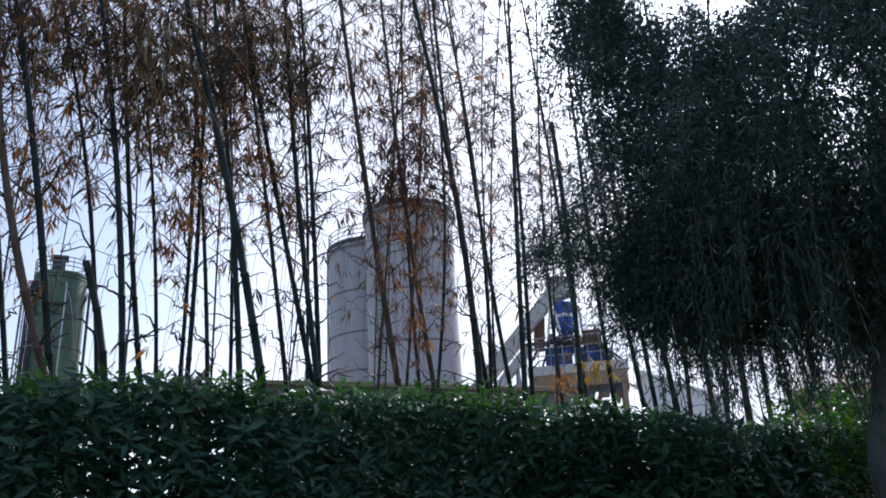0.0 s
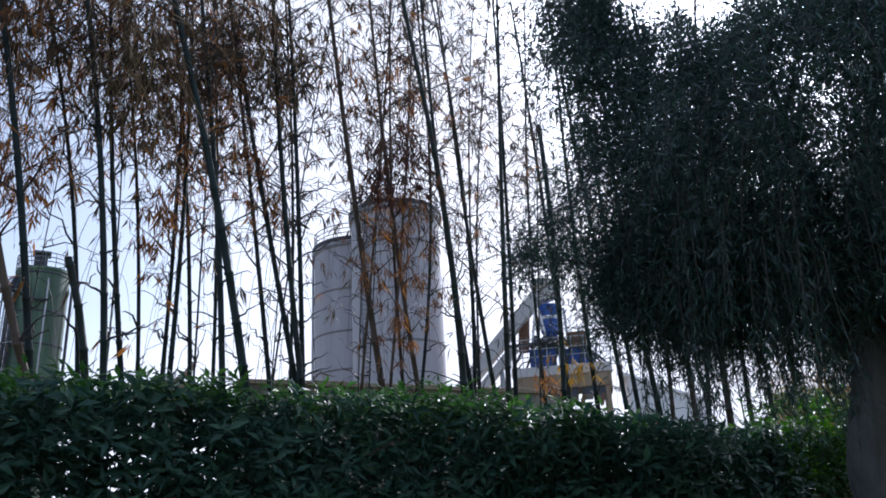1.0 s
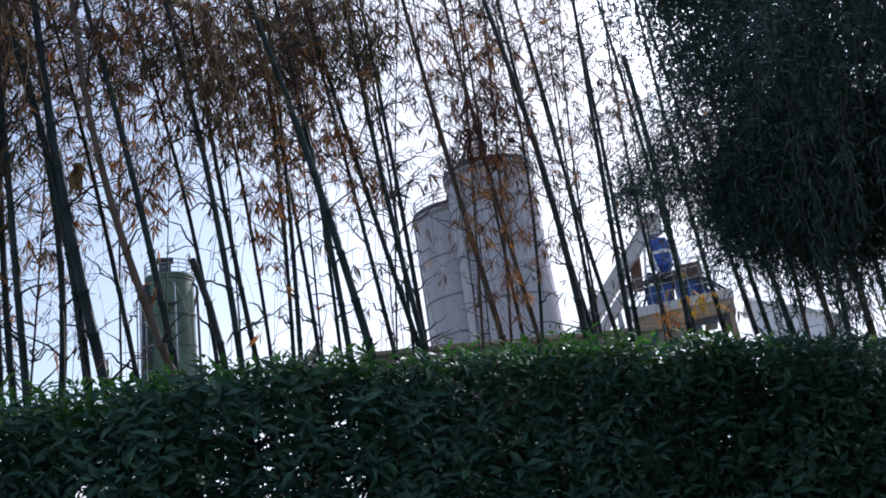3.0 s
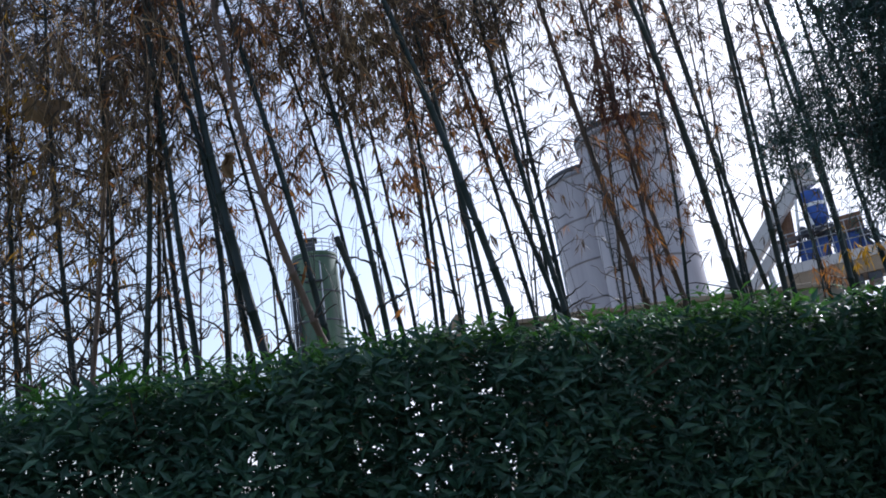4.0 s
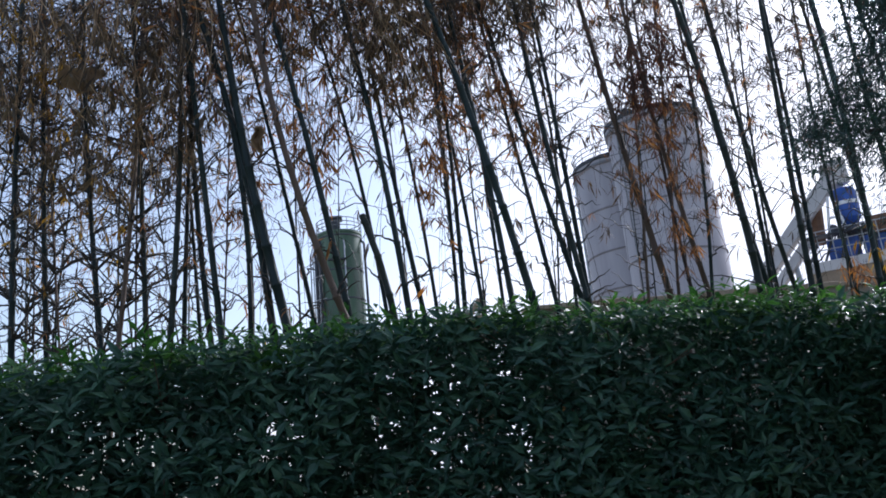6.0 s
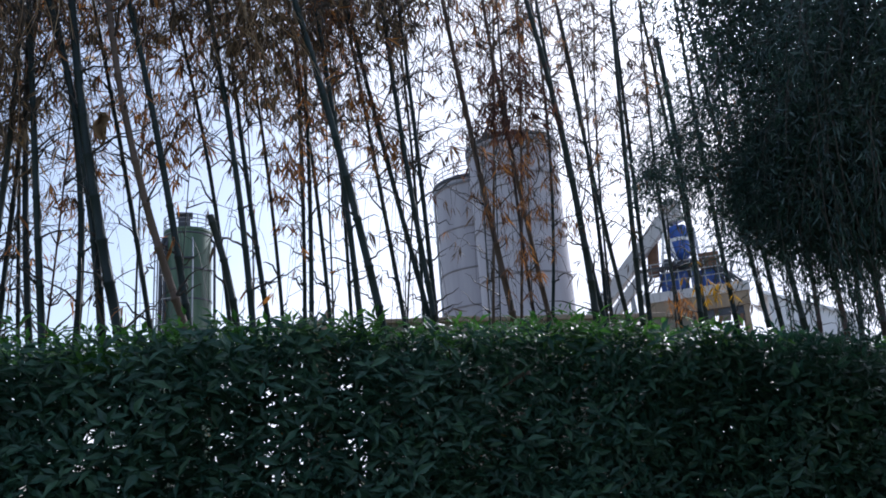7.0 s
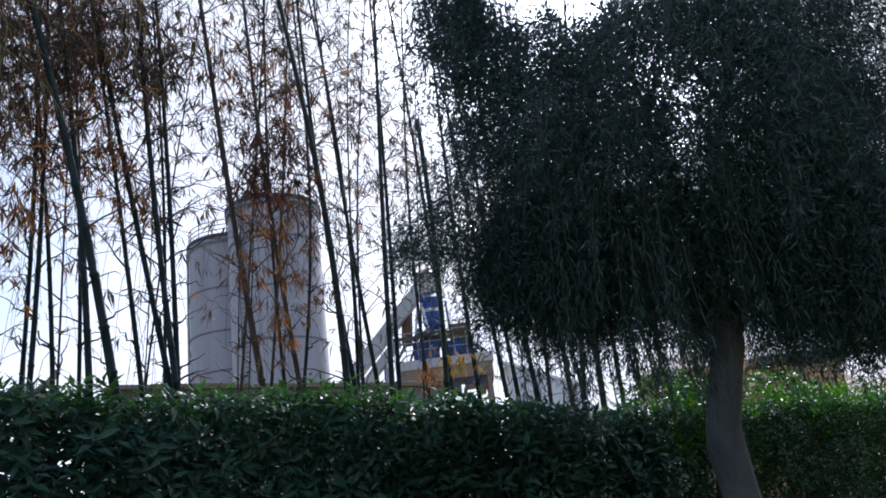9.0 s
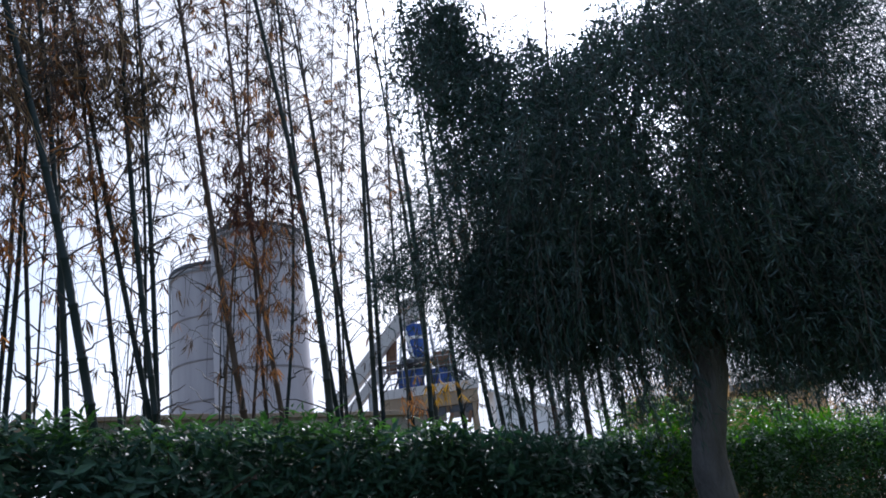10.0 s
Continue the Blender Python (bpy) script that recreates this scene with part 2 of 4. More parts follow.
class Soup:
    """Gathers vertices and faces for one mesh."""

    def __init__(self):
        self.v, self.f, self.n = [], [], 0

    def add(self, verts, faces):
        verts = np.asarray(verts, float)
        self.v.append(verts)
        for k in sorted({len(face) for face in faces}):
            self.f.append(np.array([face for face in faces if len(face) == k], np.int64) + self.n)
        self.n += len(verts)

    def tube(self, points, radii, sides=6, capped=True):
        pts = np.asarray(points, float)
        k = len(pts)
        tang = np.gradient(pts, axis=0)
        tang /= np.linalg.norm(tang, axis=1)[:, None] + 1e-9
        ref = np.array((1.0, 0, 0)) if abs(tang[0, 0]) < 0.8 else np.array((0, 1.0, 0))
        a = np.cross(tang, ref)
        a /= np.linalg.norm(a, axis=1)[:, None] + 1e-9
        b = np.cross(tang, a)
        th = np.arange(sides) * 2 * np.pi / sides
        r = np.broadcast_to(np.asarray(radii, float), (k,))
        ring = pts[:, None] + r[:, None, None] * (np.cos(th)[None, :, None] * a[:, None] + np.sin(th)[None, :, None] * b[:, None])
        self.v.append(ring.reshape(-1, 3))
        for block in tube_faces(k, sides, capped):
            self.f.append(block + self.n)
        self.n += k * sides

    def leaves(self, base, way, up, length, width, sag=0.12):
        """Folded, pointed leaves with a bent midrib; all arguments are arrays of one row a leaf."""
        base, way, up = (np.asarray(q, float) for q in (base, way, up))
        way = way / (np.linalg.norm(way, axis=1)[:, None] + 1e-9)
        side = np.cross(way, up)
        side /= np.linalg.norm(side, axis=1)[:, None] + 1e-9
        nrm = np.cross(side, way)
        ln, wd = np.asarray(length)[:, None], np.asarray(width)[:, None]
        mid = base + way * ln * 0.45
        left = mid + side * wd * 0.5 + nrm * wd * 0.18
        right = mid - side * wd * 0.5 + nrm * wd * 0.18
        tip = base + way * ln - nrm * ln * sag
        n = len(base)
        verts = np.stack((base, left, mid, right, tip), 1).reshape(-1, 3)
        o = np.arange(n) * 5 + self.n
        tri = np.stack((np.stack((o, o + 2, o + 1), 1), np.stack((o, o + 3, o + 2), 1), np.stack((o + 1, o + 2, o + 4), 1), np.stack((o + 2, o + 3, o + 4), 1)), 1).reshape(-1, 3)
        self.v.append(verts)
        self.f.append(tri)
        self.n += n * 5

    def needles(self, base, way, up, length, width, sag=0.12):
        """Small narrow leaves of two triangles, folded along the midrib."""
        base, way, up = (np.asarray(q, float) for q in (base, way, up))
        way = way / (np.linalg.norm(way, axis=1)[:, None] + 1e-9)
        side = np.cross(way, up)
        side /= np.linalg.norm(side, axis=1)[:, None] + 1e-9
        nrm = np.cross(side, way)
        ln, wd = np.asarray(length)[:, None], np.asarray(width)[:, None]
        mid = base + way * ln * 0.4 + nrm * wd * 0.2
        tip = base + way * ln - nrm * ln * sag
        n = len(base)
        self.v.append(np.stack((base, mid + side * wd * 0.5, tip, mid - side * wd * 0.5), 1).reshape(-1, 3))
        o = np.arange(n) * 4 + self.n
        self.f.append(np.stack((np.stack((o, o + 2, o + 1), 1), np.stack((o, o + 3, o + 2), 1)), 1).reshape(-1, 3))
        self.n += n * 4

    def box(self, lo, hi, m=None):
        x0, y0, z0 = lo
        x1, y1, z1 = hi
        v = np.array([(x0, y0, z0), (x1, y0, z0), (x1, y1, z0), (x0, y1, z0), (x0, y0, z1), (x1, y0, z1), (x1, y1, z1), (x0, y1, z1)], float)
        if m is not None:
            v = np.array([m @ Vector(p) for p in v])
        self.add(v, [(0, 3, 2, 1), (4, 5, 6, 7), (0, 1, 5, 4), (1, 2, 6, 5), (2, 3, 7, 6), (3, 0, 4, 7)])

    def lathe(self, profile, sides=48, centre=(0, 0)):
        """Turns a profile of (radius, height) about the upright axis."""
        th = np.arange(sides) * 2 * np.pi / sides
        v = [(centre[0] + r * math.cos(a), centre[1] + r * math.sin(a), z) for r, z in profile for a in th]
        k = len(profile)
        f = [(i * sides + j, i * sides + (j + 1) % sides, (i + 1) * sides + (j + 1) % sides, (i + 1) * sides + j) for i in range(k - 1) for j in range(sides)]
        f += [tuple(range(sides))[::-1], tuple((k - 1) * sides + j for j in range(sides))]
        self.add(v, f)

    def mesh(self, name, mat, smooth=False):
        me = bpy.data.meshes.new(name)
        co = np.concatenate(self.v)
        sizes = np.concatenate([np.full(len(q), q.shape[1]) for q in self.f])
        corners = np.concatenate([q.ravel() for q in self.f])
        me.vertices.add(len(co))
        me.loops.add(len(corners))
        me.polygons.add(len(sizes))
        me.vertices.foreach_set("co", co.astype(np.float32).ravel())
        me.loops.foreach_set("vertex_index", corners.astype(np.int32))
        me.polygons.foreach_set("loop_start", (np.cumsum(sizes) - sizes).astype(np.int32))
        me.polygons.foreach_set("use_smooth", np.zeros(len(sizes), bool))
        me.update(calc_edges=True)
        me.materials.append(mat)
        if smooth:
            me.polygons.foreach_set("use_smooth", [True] * len(me.polygons))
        me.update()
        return me


def part(name, soup, mat, parent=None, label="", smooth=False, bevel=0.0):
    ob = new(name, soup.mesh(name, mat, smooth))
    ob.parent = parent
    if bevel:
        b = ob.modifiers.new("bevel", "BEVEL")
        b.width, b.segments = bevel, 2
    if label:
        ob["label"] = label
    return ob


def thing(name, place, label, category, group="", kind=""):
    ob = new(name)
    ob.empty_display_size = 0.2
    ob.location = place
    return tagged(ob, label, category, group, kind)


def unit(n):
    q = rng.normal(size=(n, 3))
    return q / np.linalg.norm(q, axis=1)[:, None]


# ---- ground ----
g = Soup()
g.add([(-1500, -1500, 0), (1500, -1500, 0), (1500, 1500, 0), (-1500, 1500, 0)], [(0, 1, 2, 3)])
tagged(part("ground", g, M_GRASS), "uneven dry grass ground under the hedge", "ground", kind="structure")
g = Soup()
g.add([(-60, 14, 0.01), (90, 14, 0.01), (90, 110, 0.01), (-60, 110, 0.01)], [(0, 1, 2, 3)])
tagged(part("yard", g, M_YARD), "pale gravel yard of the concrete plant", "yard", kind="structure")


# ---- hedge ----
def hedge_top(x):
    return 2.13 + 0.015 * np.sin(1.7 * x + 0.6) + 0.02 * np.sin(4.3 * x) - 0.016 * np.clip(x - 1.2, 0, 3.0) ** 2 - 0.035 * np.maximum(0, -x - 0.2)


def shoots(soup, spots, axes, n, length, width, spread):
    """Leaf rosettes: n leaves round each axis."""
    k = len(spots)
    for i in range(n):
        turn = i * 2.4 + rng.uniform(0, 0.9, k)
        a = axes / (np.linalg.norm(axes, axis=1)[:, None] + 1e-9)
        s = np.cross(a, np.array((0.31, 0.52, 0.8)))
        s /= np.linalg.norm(s, axis=1)[:, None] + 1e-9
        b = np.cross(a, s)
        rad = np.cos(turn)[:, None] * s + np.sin(turn)[:, None] * b
        way_ = a * (1.1 - spread * rng.uniform(0.6, 1.2, k))[:, None] + rad
        ln = length * rng.uniform(0.6, 1.25, k)
        soup.leaves(spots + a * (0.014 * i) + rad * 0.006, way_, a + unit(k) * 0.35, ln, ln * width * rng.uniform(0.8, 1.2, k), 0.14)


def hedge_volume(n, x0, x1, zlo, front=True):
    x = rng.uniform(x0, x1, n)
    top = hedge_top(x)
    z = zlo + (top - zlo) * rng.uniform(0, 1, n)
    deep = rng.beta(1.0, 2.2, n) * 0.95
    wob = 0.07 * np.sin(2.3 * x + 1.9 * z) + 0.05 * np.sin(5.1 * x - 3.7 * z)
    y = 3.6 + wob * 0.9 + deep
    return np.stack((x, y, z), 1)


hedge = thing("hedge", (2.5, 4.1, 0), "tall clipped evergreen hedge with dark glossy leaves", "hedge")
leaf = Soup()
p = hedge_volume(9900, -3.2, 4.6, 0.95)
thin = np.sin(2.1 * p[:, 0] + 1.3) * np.sin(3.9 * p[:, 2] + 1.4 * p[:, 0] + 0.4) > 0.5
p = p[~(thin & (rng.random(len(p)) < 0.06) & (p[:, 2] < 1.85))]
shoots(leaf, p, np.stack((rng.normal(0, 0.5, len(p)), rng.normal(-0.55, 0.4, len(p)), rng.normal(0.55, 0.4, len(p))), 1), 6, 0.093, 0.33, 0.8)
p = hedge_volume(1300, 2.6, 4.6, 0.95)
p[:, 1] += 0.15
shoots(leaf, p, np.stack((rng.normal(0, 0.5, len(p)), rng.normal(-0.55, 0.4, len(p)), rng.normal(0.55, 0.4, len(p))), 1), 6, 0.093, 0.33, 0.8)
p = hedge_volume(2200, -7.5, -3.2, 0.2)
shoots(leaf, p, np.stack((rng.normal(0, 0.5, len(p)), rng.normal(-0.55, 0.4, len(p)), rng.normal(0.55, 0.4, len(p))), 1), 6, 0.09, 0.34, 0.8)
p = hedge_volume(1600, -7.5, 4.6, 0.05)
p[:, 2] = rng.uniform(0.05, 1.0, len(p))
shoots(leaf, p, np.stack((rng.normal(0, 0.5, len(p)), rng.normal(-0.7, 0.4, len(p)), rng.normal(0.4, 0.4, len(p))), 1), 6, 0.095, 0.34, 0.8)
tagged(part("foliage", leaf, M_HEDGE, hedge, "dark green glossy leaves"), kind="stuff")
fresh = Soup()
n = 2000
x = rng.uniform(-7.5, 4.7, n)
x = x[(x < 2.9) | (rng.random(n) < 0.10)]
n = len(x)
p = np.stack((x, 3.58 + rng.beta(1, 1.3, n) * 1.0, hedge_top(x) + rng.normal(-0.02, 0.025, n)), 1)
shoots(fresh, p, np.stack((rng.normal(0, 0.45, n), rng.normal(-0.25, 0.4, n), np.ones(n)), 1), 6, 0.08, 0.33, 0.95)
n = 260
x = rng.uniform(-3.2, 3.0, n)
p = np.stack((x, 3.6 + rng.uniform(0, 0.8, n), hedge_top(x) + rng.uniform(0.0, 0.06, n)), 1)
shoots(fresh, p, np.stack((rng.normal(0, 0.25, n), rng.normal(0, 0.25, n), np.ones(n)), 1), 7, 0.09, 0.28, 0.5)
tagged(part("fresh_growth", fresh, M_SHOOT, hedge, "bright green young leaves on the clipped top"), kind="stuff")
dead = Soup()
p = hedge_volume(240, -3, 4.6, 1.1)
p[:, 1] += 0.25
dead.leaves(p, unit(len(p)) + np.array((0, 0, -0.6)), unit(len(p)), rng.uniform(0.05, 0.09, len(p)), rng.uniform(0.015, 0.03, len(p)))
tagged(part("dead_foliage", dead, M_DEAD, hedge, "withered yellow-brown leaves caught inside"), kind="stuff")
for k in range(35):
    x0 = -7.3 + k * 0.34 + rng.uniform(-0.1, 0.1)
    st = Soup()
    y0 = 4.05 + rng.uniform(-0.15, 0.2)
    main = [(x0 + 0.08 * math.sin(3 * s + k), y0 + 0.06 * math.cos(4 * s + k), 2.05 * s) for s in np.linspace(0, 1, 7)]
    st.tube(main, np.linspace(0.018, 0.006, 7), 6)
    for j in range(16):
        s = rng.uniform(0.45, 0.95)
        b0 = np.array((x0 + 0.08 * math.sin(3 * s + k), y0 + 0.06 * math.cos(4 * s + k), 2.05 * s))
        d = np.array((rng.normal(0, 0.3), -rng.uniform(-0.2, 0.45), rng.uniform(0.1, 0.35)))
        st.tube([b0, b0 + d * 0.5 + np.array((0, 0, -0.01)), b0 + d], (0.006, 0.004, 0.002), 4)
    part("stem", st, M_HSTEM, hedge)


for o in hedge.children:
    o.location = -hedge.location


# ---- small-leaved hedge that runs on behind the tree ----
hedge = thing("hedge", (8.8, 4.1, 0), "bright green small-leaved hedge running on behind the tree", "hedge")
leaf = Soup()
for count, low in ((7600, 0.8), (1500, 0.05)):
    p = hedge_volume(count, 4.35, 13.0, low)
    p = p[rng.random(len(p)) < np.where(p[:, 0] < 9, 1.0, 0.6)]
    shoots(leaf, p, np.stack((rng.normal(0, 0.5, len(p)), rng.normal(-0.55, 0.4, len(p)), rng.normal(0.55, 0.4, len(p))), 1), 6, 0.066, 0.36, 0.8)
tagged(part("foliage", leaf, M_SMALL, hedge, "green small leaves"), kind="stuff")
leaf = Soup()
x = rng.uniform(4.4, 13, 1300)
p = np.stack((x, 3.58 + rng.beta(1, 1.3, len(x)), hedge_top(x) + rng.normal(0.0, 0.03, len(x))), 1)
shoots(leaf, p, np.stack((rng.normal(0, 0.45, len(x)), rng.normal(-0.25, 0.4, len(x)), np.ones(len(x))), 1), 6, 0.07, 0.33, 0.9)
tagged(part("young_growth", leaf, M_BUSH, hedge, "bright green young leaves on the top"), kind="stuff")
for k in range(26):
    x0 = 4.5 + k * 0.33 + rng.uniform(-0.1, 0.1)
    y0 = 4.05 + rng.uniform(-0.15, 0.2)
    st = Soup()
    st.tube([(x0 + 0.08 * math.sin(3 * q + k), y0 + 0.06 * math.cos(4 * q + k), 1.9 * q) for q in np.linspace(0, 1, 7)], np.linspace(0.018, 0.006, 7), 6)
    for j in range(10):
        q = rng.uniform(0.4, 0.95)
        b0 = np.array((x0 + 0.08 * math.sin(3 * q + k), y0 + 0.06 * math.cos(4 * q + k), 1.9 * q))
        d = np.array((rng.normal(0, 0.3), -rng.uniform(-0.2, 0.45), rng.uniform(0.1, 0.3)))
        st.tube([b0, b0 + d * 0.5, b0 + d], (0.006, 0.004, 0.002), 4)
    part("stem", st, M_HSTEM, hedge)
for o in hedge.children:
    o.location = -hedge.location


# ---- bamboo ----
def bamboo(x, y, lean, bend, radius, straight, dry=False, stub=False):
    """One culm with its twigs and hanging leaves. x, y: where it passes the height of 2.2 m; lean and bend: its slope and curve along the hedge, up to the height straight."""
    top = straight if stub else straight + rng.uniform(1.6, 2.6)
    ylean, yb = rng.uniform(-0.02, 0.05), rng.uniform(-0.004, 0.008)

    def spot(z):
        h = z - 2.2
        if h < 0:
            return np.array((x + 0.6 * lean * h, y + ylean * h, z))
        hh = min(h, straight - 2.2)
        return np.array((x + lean * hh + bend * hh * hh + (h - hh) * (lean + 2 * bend * hh), y + ylean * h + yb * h * h, z))

    ob = thing("bamboo", spot(0.0), ("dead brown bamboo culm with withered leaves" if dry else "dark green bamboo culm with thin hanging leaves") if not stub else "sawn-off bare bamboo culm behind the hedge", "bamboo", "bamboo grove")
    inv = -np.array(ob.location)
    culm = Soup()
    pts, rad, nodes, z = [], [], [], 0.0
    while z < top:
        r = radius * (1.0 - 0.09 * max(0, z - 1.5) if not stub else 1.0)
        r = max(r, 0.005)
        for dz, k in ((0.0, 1.0), (0.008, 1.22), (0.018, 1.18), (0.03, 0.98)):
            pts.append(spot(z + dz) + inv)
            rad.append(r * k)
        nodes.append(z + 0.012)
        z += rng.uniform(0.24, 0.34)
    pts.append(spot(top) + inv)
    rad.append(rad[-1] * (1.0 if stub else 0.6))
    culm.tube(pts, rad, 8)
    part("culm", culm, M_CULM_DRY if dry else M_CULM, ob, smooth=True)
    twig, green, brown = Soup(), Soup(), Soup()
    az0 = rng.uniform(0, 2 * math.pi)
    for i, zn in enumerate(nodes):
        if zn < 2.0 or stub and rng.random() < 0.6:
            continue
        bushy = x < -1.3
        left = 1.15 if bushy else (1.2 if zn < 4.4 else 1.8) if x < 1.5 else 1.0 if x < 2.0 else (0.55 if zn < 4.6 else 0.85) if x < 4.5 else 0.75
        full = min(1.0, max(0.0, (zn - (2.7 if bushy else 3.35)) / 1.4))
        b0 = spot(zn) + inv
        for j in range(rng.integers(2, 5)):
            d = unit(1)[0] * np.array((1, 1, 0.5)) + np.array((0, 0, 0.7))
            twig.tube([b0, b0 + d * rng.uniform(0.02, 0.06)], (0.004, 0.002), 3, False)
        # a stiff kinked branch rises from each joint, on alternate sides
        many = int(rng.integers(3, 7)) if bushy else int(rng.random() < 0.75) + int(rng.random() < 0.35 + 0.5 * full)
        for j in range(many):
            az = az0 + math.pi * i + 0.9 * j + rng.normal(0, 0.35)
            ln = rng.uniform(0.25, 0.7) if bushy else rng.uniform(0.14, 0.42) if zn < 3.3 else rng.uniform(0.25, 0.85)
            out = np.array((math.cos(az), 0.7 * math.sin(az), rng.uniform(0.45, 1.3)))
            out /= np.linalg.norm(out)
            s = np.linspace(0, 1, 7)
            droop = rng.uniform(0.0, 0.55)
            line = b0 + out * (ln * s)[:, None] + np.stack((0 * s, 0 * s, -droop * ln * s ** 2.2), 1)
            line[1:] += rng.normal(0, 0.012, (6, 3))
            twig.tube(line, np.linspace(0.0075, 0.0016, 7) * (1.2 if zn < 3.2 else 1), 4, False)
            # side twigs, each with a fan of narrow hanging leaves
            m = int(rng.poisson((0.3 + (2.6 if bushy else 5.0) * full) * left * (1.25 if dry else 1.0)))
            for q in range(m):
                u = rng.uniform(0.3, 1.0)
                c = b0 + out * ln * u + np.array((0, 0, -droop * ln * u ** 2.2))
                e = c + np.array((rng.normal(0, 0.12), rng.normal(0, 0.09), rng.normal(-0.02, 0.10)))
                twig.tube([c, (c + e) / 2 + np.array((0, 0, 0.015)), e], (0.003, 0.0022, 0.0014), 3, False)
                if bushy and rng.random() < 0.35:
                    continue
                cnt = int(rng.integers(3, 7))
                pale = rng.random() < ((0.7 if dry else 0.55) if x < 1.2 else 0.4 if dry else 0.12)
                w = unit(cnt) * rng.uniform(0.4, 0.8) + np.array((0, 0, -0.8)) + (e - c) * 2.5
                ll = rng.uniform(0.05, 0.12, cnt) if bushy else rng.uniform(0.08, 0.175, cnt)
                (brown if pale else green).leaves(e + unit(cnt) * 0.01, w, unit(cnt), ll, ll * rng.uniform(0.07, 0.115, cnt), 0.14)
        # thin whips that hang almost straight
        if not stub and zn > 2.8 and rng.random() < 0.45:
            az, ln = rng.uniform(0, 2 * math.pi), rng.uniform(0.4, 1.1)
            s = np.linspace(0, 1, 6)
            reach = rng.uniform(0.08, 0.3)
            line = b0 + np.stack((reach * math.cos(az) * s ** 0.6, 0.6 * reach * math.sin(az) * s ** 0.6, -ln * s ** 1.3 + 0.06 * np.sin(3 * s)), 1)
            twig.tube(line, np.linspace(0.0028, 0.0014, 6), 3, False)
            if full > 0.3:
                ll = rng.uniform(0.07, 0.14, 4)
                green.leaves(line[[2, 3, 4, 5]], unit(4) * 0.5 + np.array((0, 0, -0.9)), unit(4), ll, ll * 0.09, 0.1)
    for name, soup, mat, text in (("branchwork", twig, M_TWIG, ""), ("foliage", green, M_BLEAF, "dull olive hanging leaves"), ("dry_foliage", brown, M_YELLOW if x < -1.3 and int(x * 50) % 2 else M_BDRY, "withered orange-brown leaves")):
        if soup.n:
            tagged(part(name, soup, mat, ob, text), kind="stuff")
    return ob


bamboo(-2.29, 5.2, -0.064, 0.0037, 0.025, 5.3)
bamboo(-2.14, 5.4, -0.074, 0.0045, 0.023, 5.4)
bamboo(-1.73, 5.3, -0.131, 0.0135, 0.020, 5.0)
bamboo(-1.59, 5.0, 0.081, -0.0120, 0.019, 4.8, dry=True)
bamboo(-1.44, 5.2, -0.034, -0.0054, 0.022, 4.9)
bamboo(-1.27, 5.0, 0.085, -0.0201, 0.023, 4.8)
bamboo(-1.26, 5.4, 0.011, 0.0064, 0.020, 5.1)
bamboo(-1.18, 5.7, -0.066, -0.0005, 0.016, 5.0)
bamboo(-0.99, 5.1, -0.114, 0.0183, 0.023, 4.9)
bamboo(-0.89, 4.9, -0.092, 0.0000, 0.024, 4.7)
bamboo(-0.75, 5.0, 0.064, -0.0645, 0.024, 4.8)
bamboo(-0.56, 4.8, -0.070, -0.0434, 0.027, 4.7)
bamboo(-0.43, 4.7, -0.232, 0.0239, 0.034, 4.6)
bamboo(-0.29, 5.3, -0.154, -0.0103, 0.019, 5.1)
bamboo(-0.03, 4.7, -0.380, 0.0570, 0.026, 4.7, dry=True)
bamboo(-0.06, 4.8, -0.136, -0.0170, 0.025, 4.7)
bamboo(0.19, 5.3, -0.066, -0.0320, 0.017, 5.1)
bamboo(0.22, 4.9, -0.059, -0.1339, 0.023, 3.2, stub=True)
bamboo(0.31, 4.9, -0.059, -0.0224, 0.024, 4.8)
bamboo(0.45, 5.1, -0.149, 0.0115, 0.020, 5.0)
bamboo(0.57, 5.6, -0.038, -0.0183, 0.016, 5.2)
bamboo(0.71, 5.7, 0.038, -0.0095, 0.018, 5.4)
bamboo(0.72, 5.4, 0.042, -0.0100, 0.020, 5.2)
bamboo(0.90, 5.5, -0.035, -0.0152, 0.018, 5.1)
bamboo(1.02, 5.0, -0.041, -0.0147, 0.024, 4.5)
bamboo(1.12, 4.7, -0.157, -0.0185, 0.031, 4.7)
bamboo(1.10, 5.8, -0.004, -0.0092, 0.017, 5.5)
bamboo(1.43, 5.3, -0.105, -0.0044, 0.020, 5.1)
bamboo(1.62, 5.2, -0.194, 0.0027, 0.024, 5.1)
bamboo(1.60, 5.1, -0.130, 0.0139, 0.025, 5.0)
bamboo(1.61, 5.2, -0.018, -0.0058, 0.022, 5.1)
bamboo(1.73, 6.0, 0.033, -0.0151, 0.017, 5.6)
bamboo(2.30, 5.3, -0.125, 0.0071, 0.030, 5.2, dry=True)
bamboo(2.38, 6.2, 0.113, -0.0008, 0.016, 5.8, dry=True)
bamboo(2.56, 6.0, 0.125, -0.0054, 0.016, 5.7, dry=True)
bamboo(2.68, 5.8, -0.060, 0.0160, 0.018, 5.5, dry=True)
bamboo(2.65, 5.4, -0.130, 0.0125, 0.024, 5.3, dry=True)
bamboo(2.97, 6.3, 0.202, -0.0289, 0.020, 5.9)
bamboo(2.90, 5.2, 0.020, -0.0283, 0.033, 5.1)
bamboo(3.13, 5.4, -0.114, 0.0149, 0.024, 5.3)
bamboo(3.98, 6.4, -0.124, 0.0142, 0.026, 6.0)
bamboo(4.03, 6.9, 0.007, 0.0196, 0.016, 6.4)
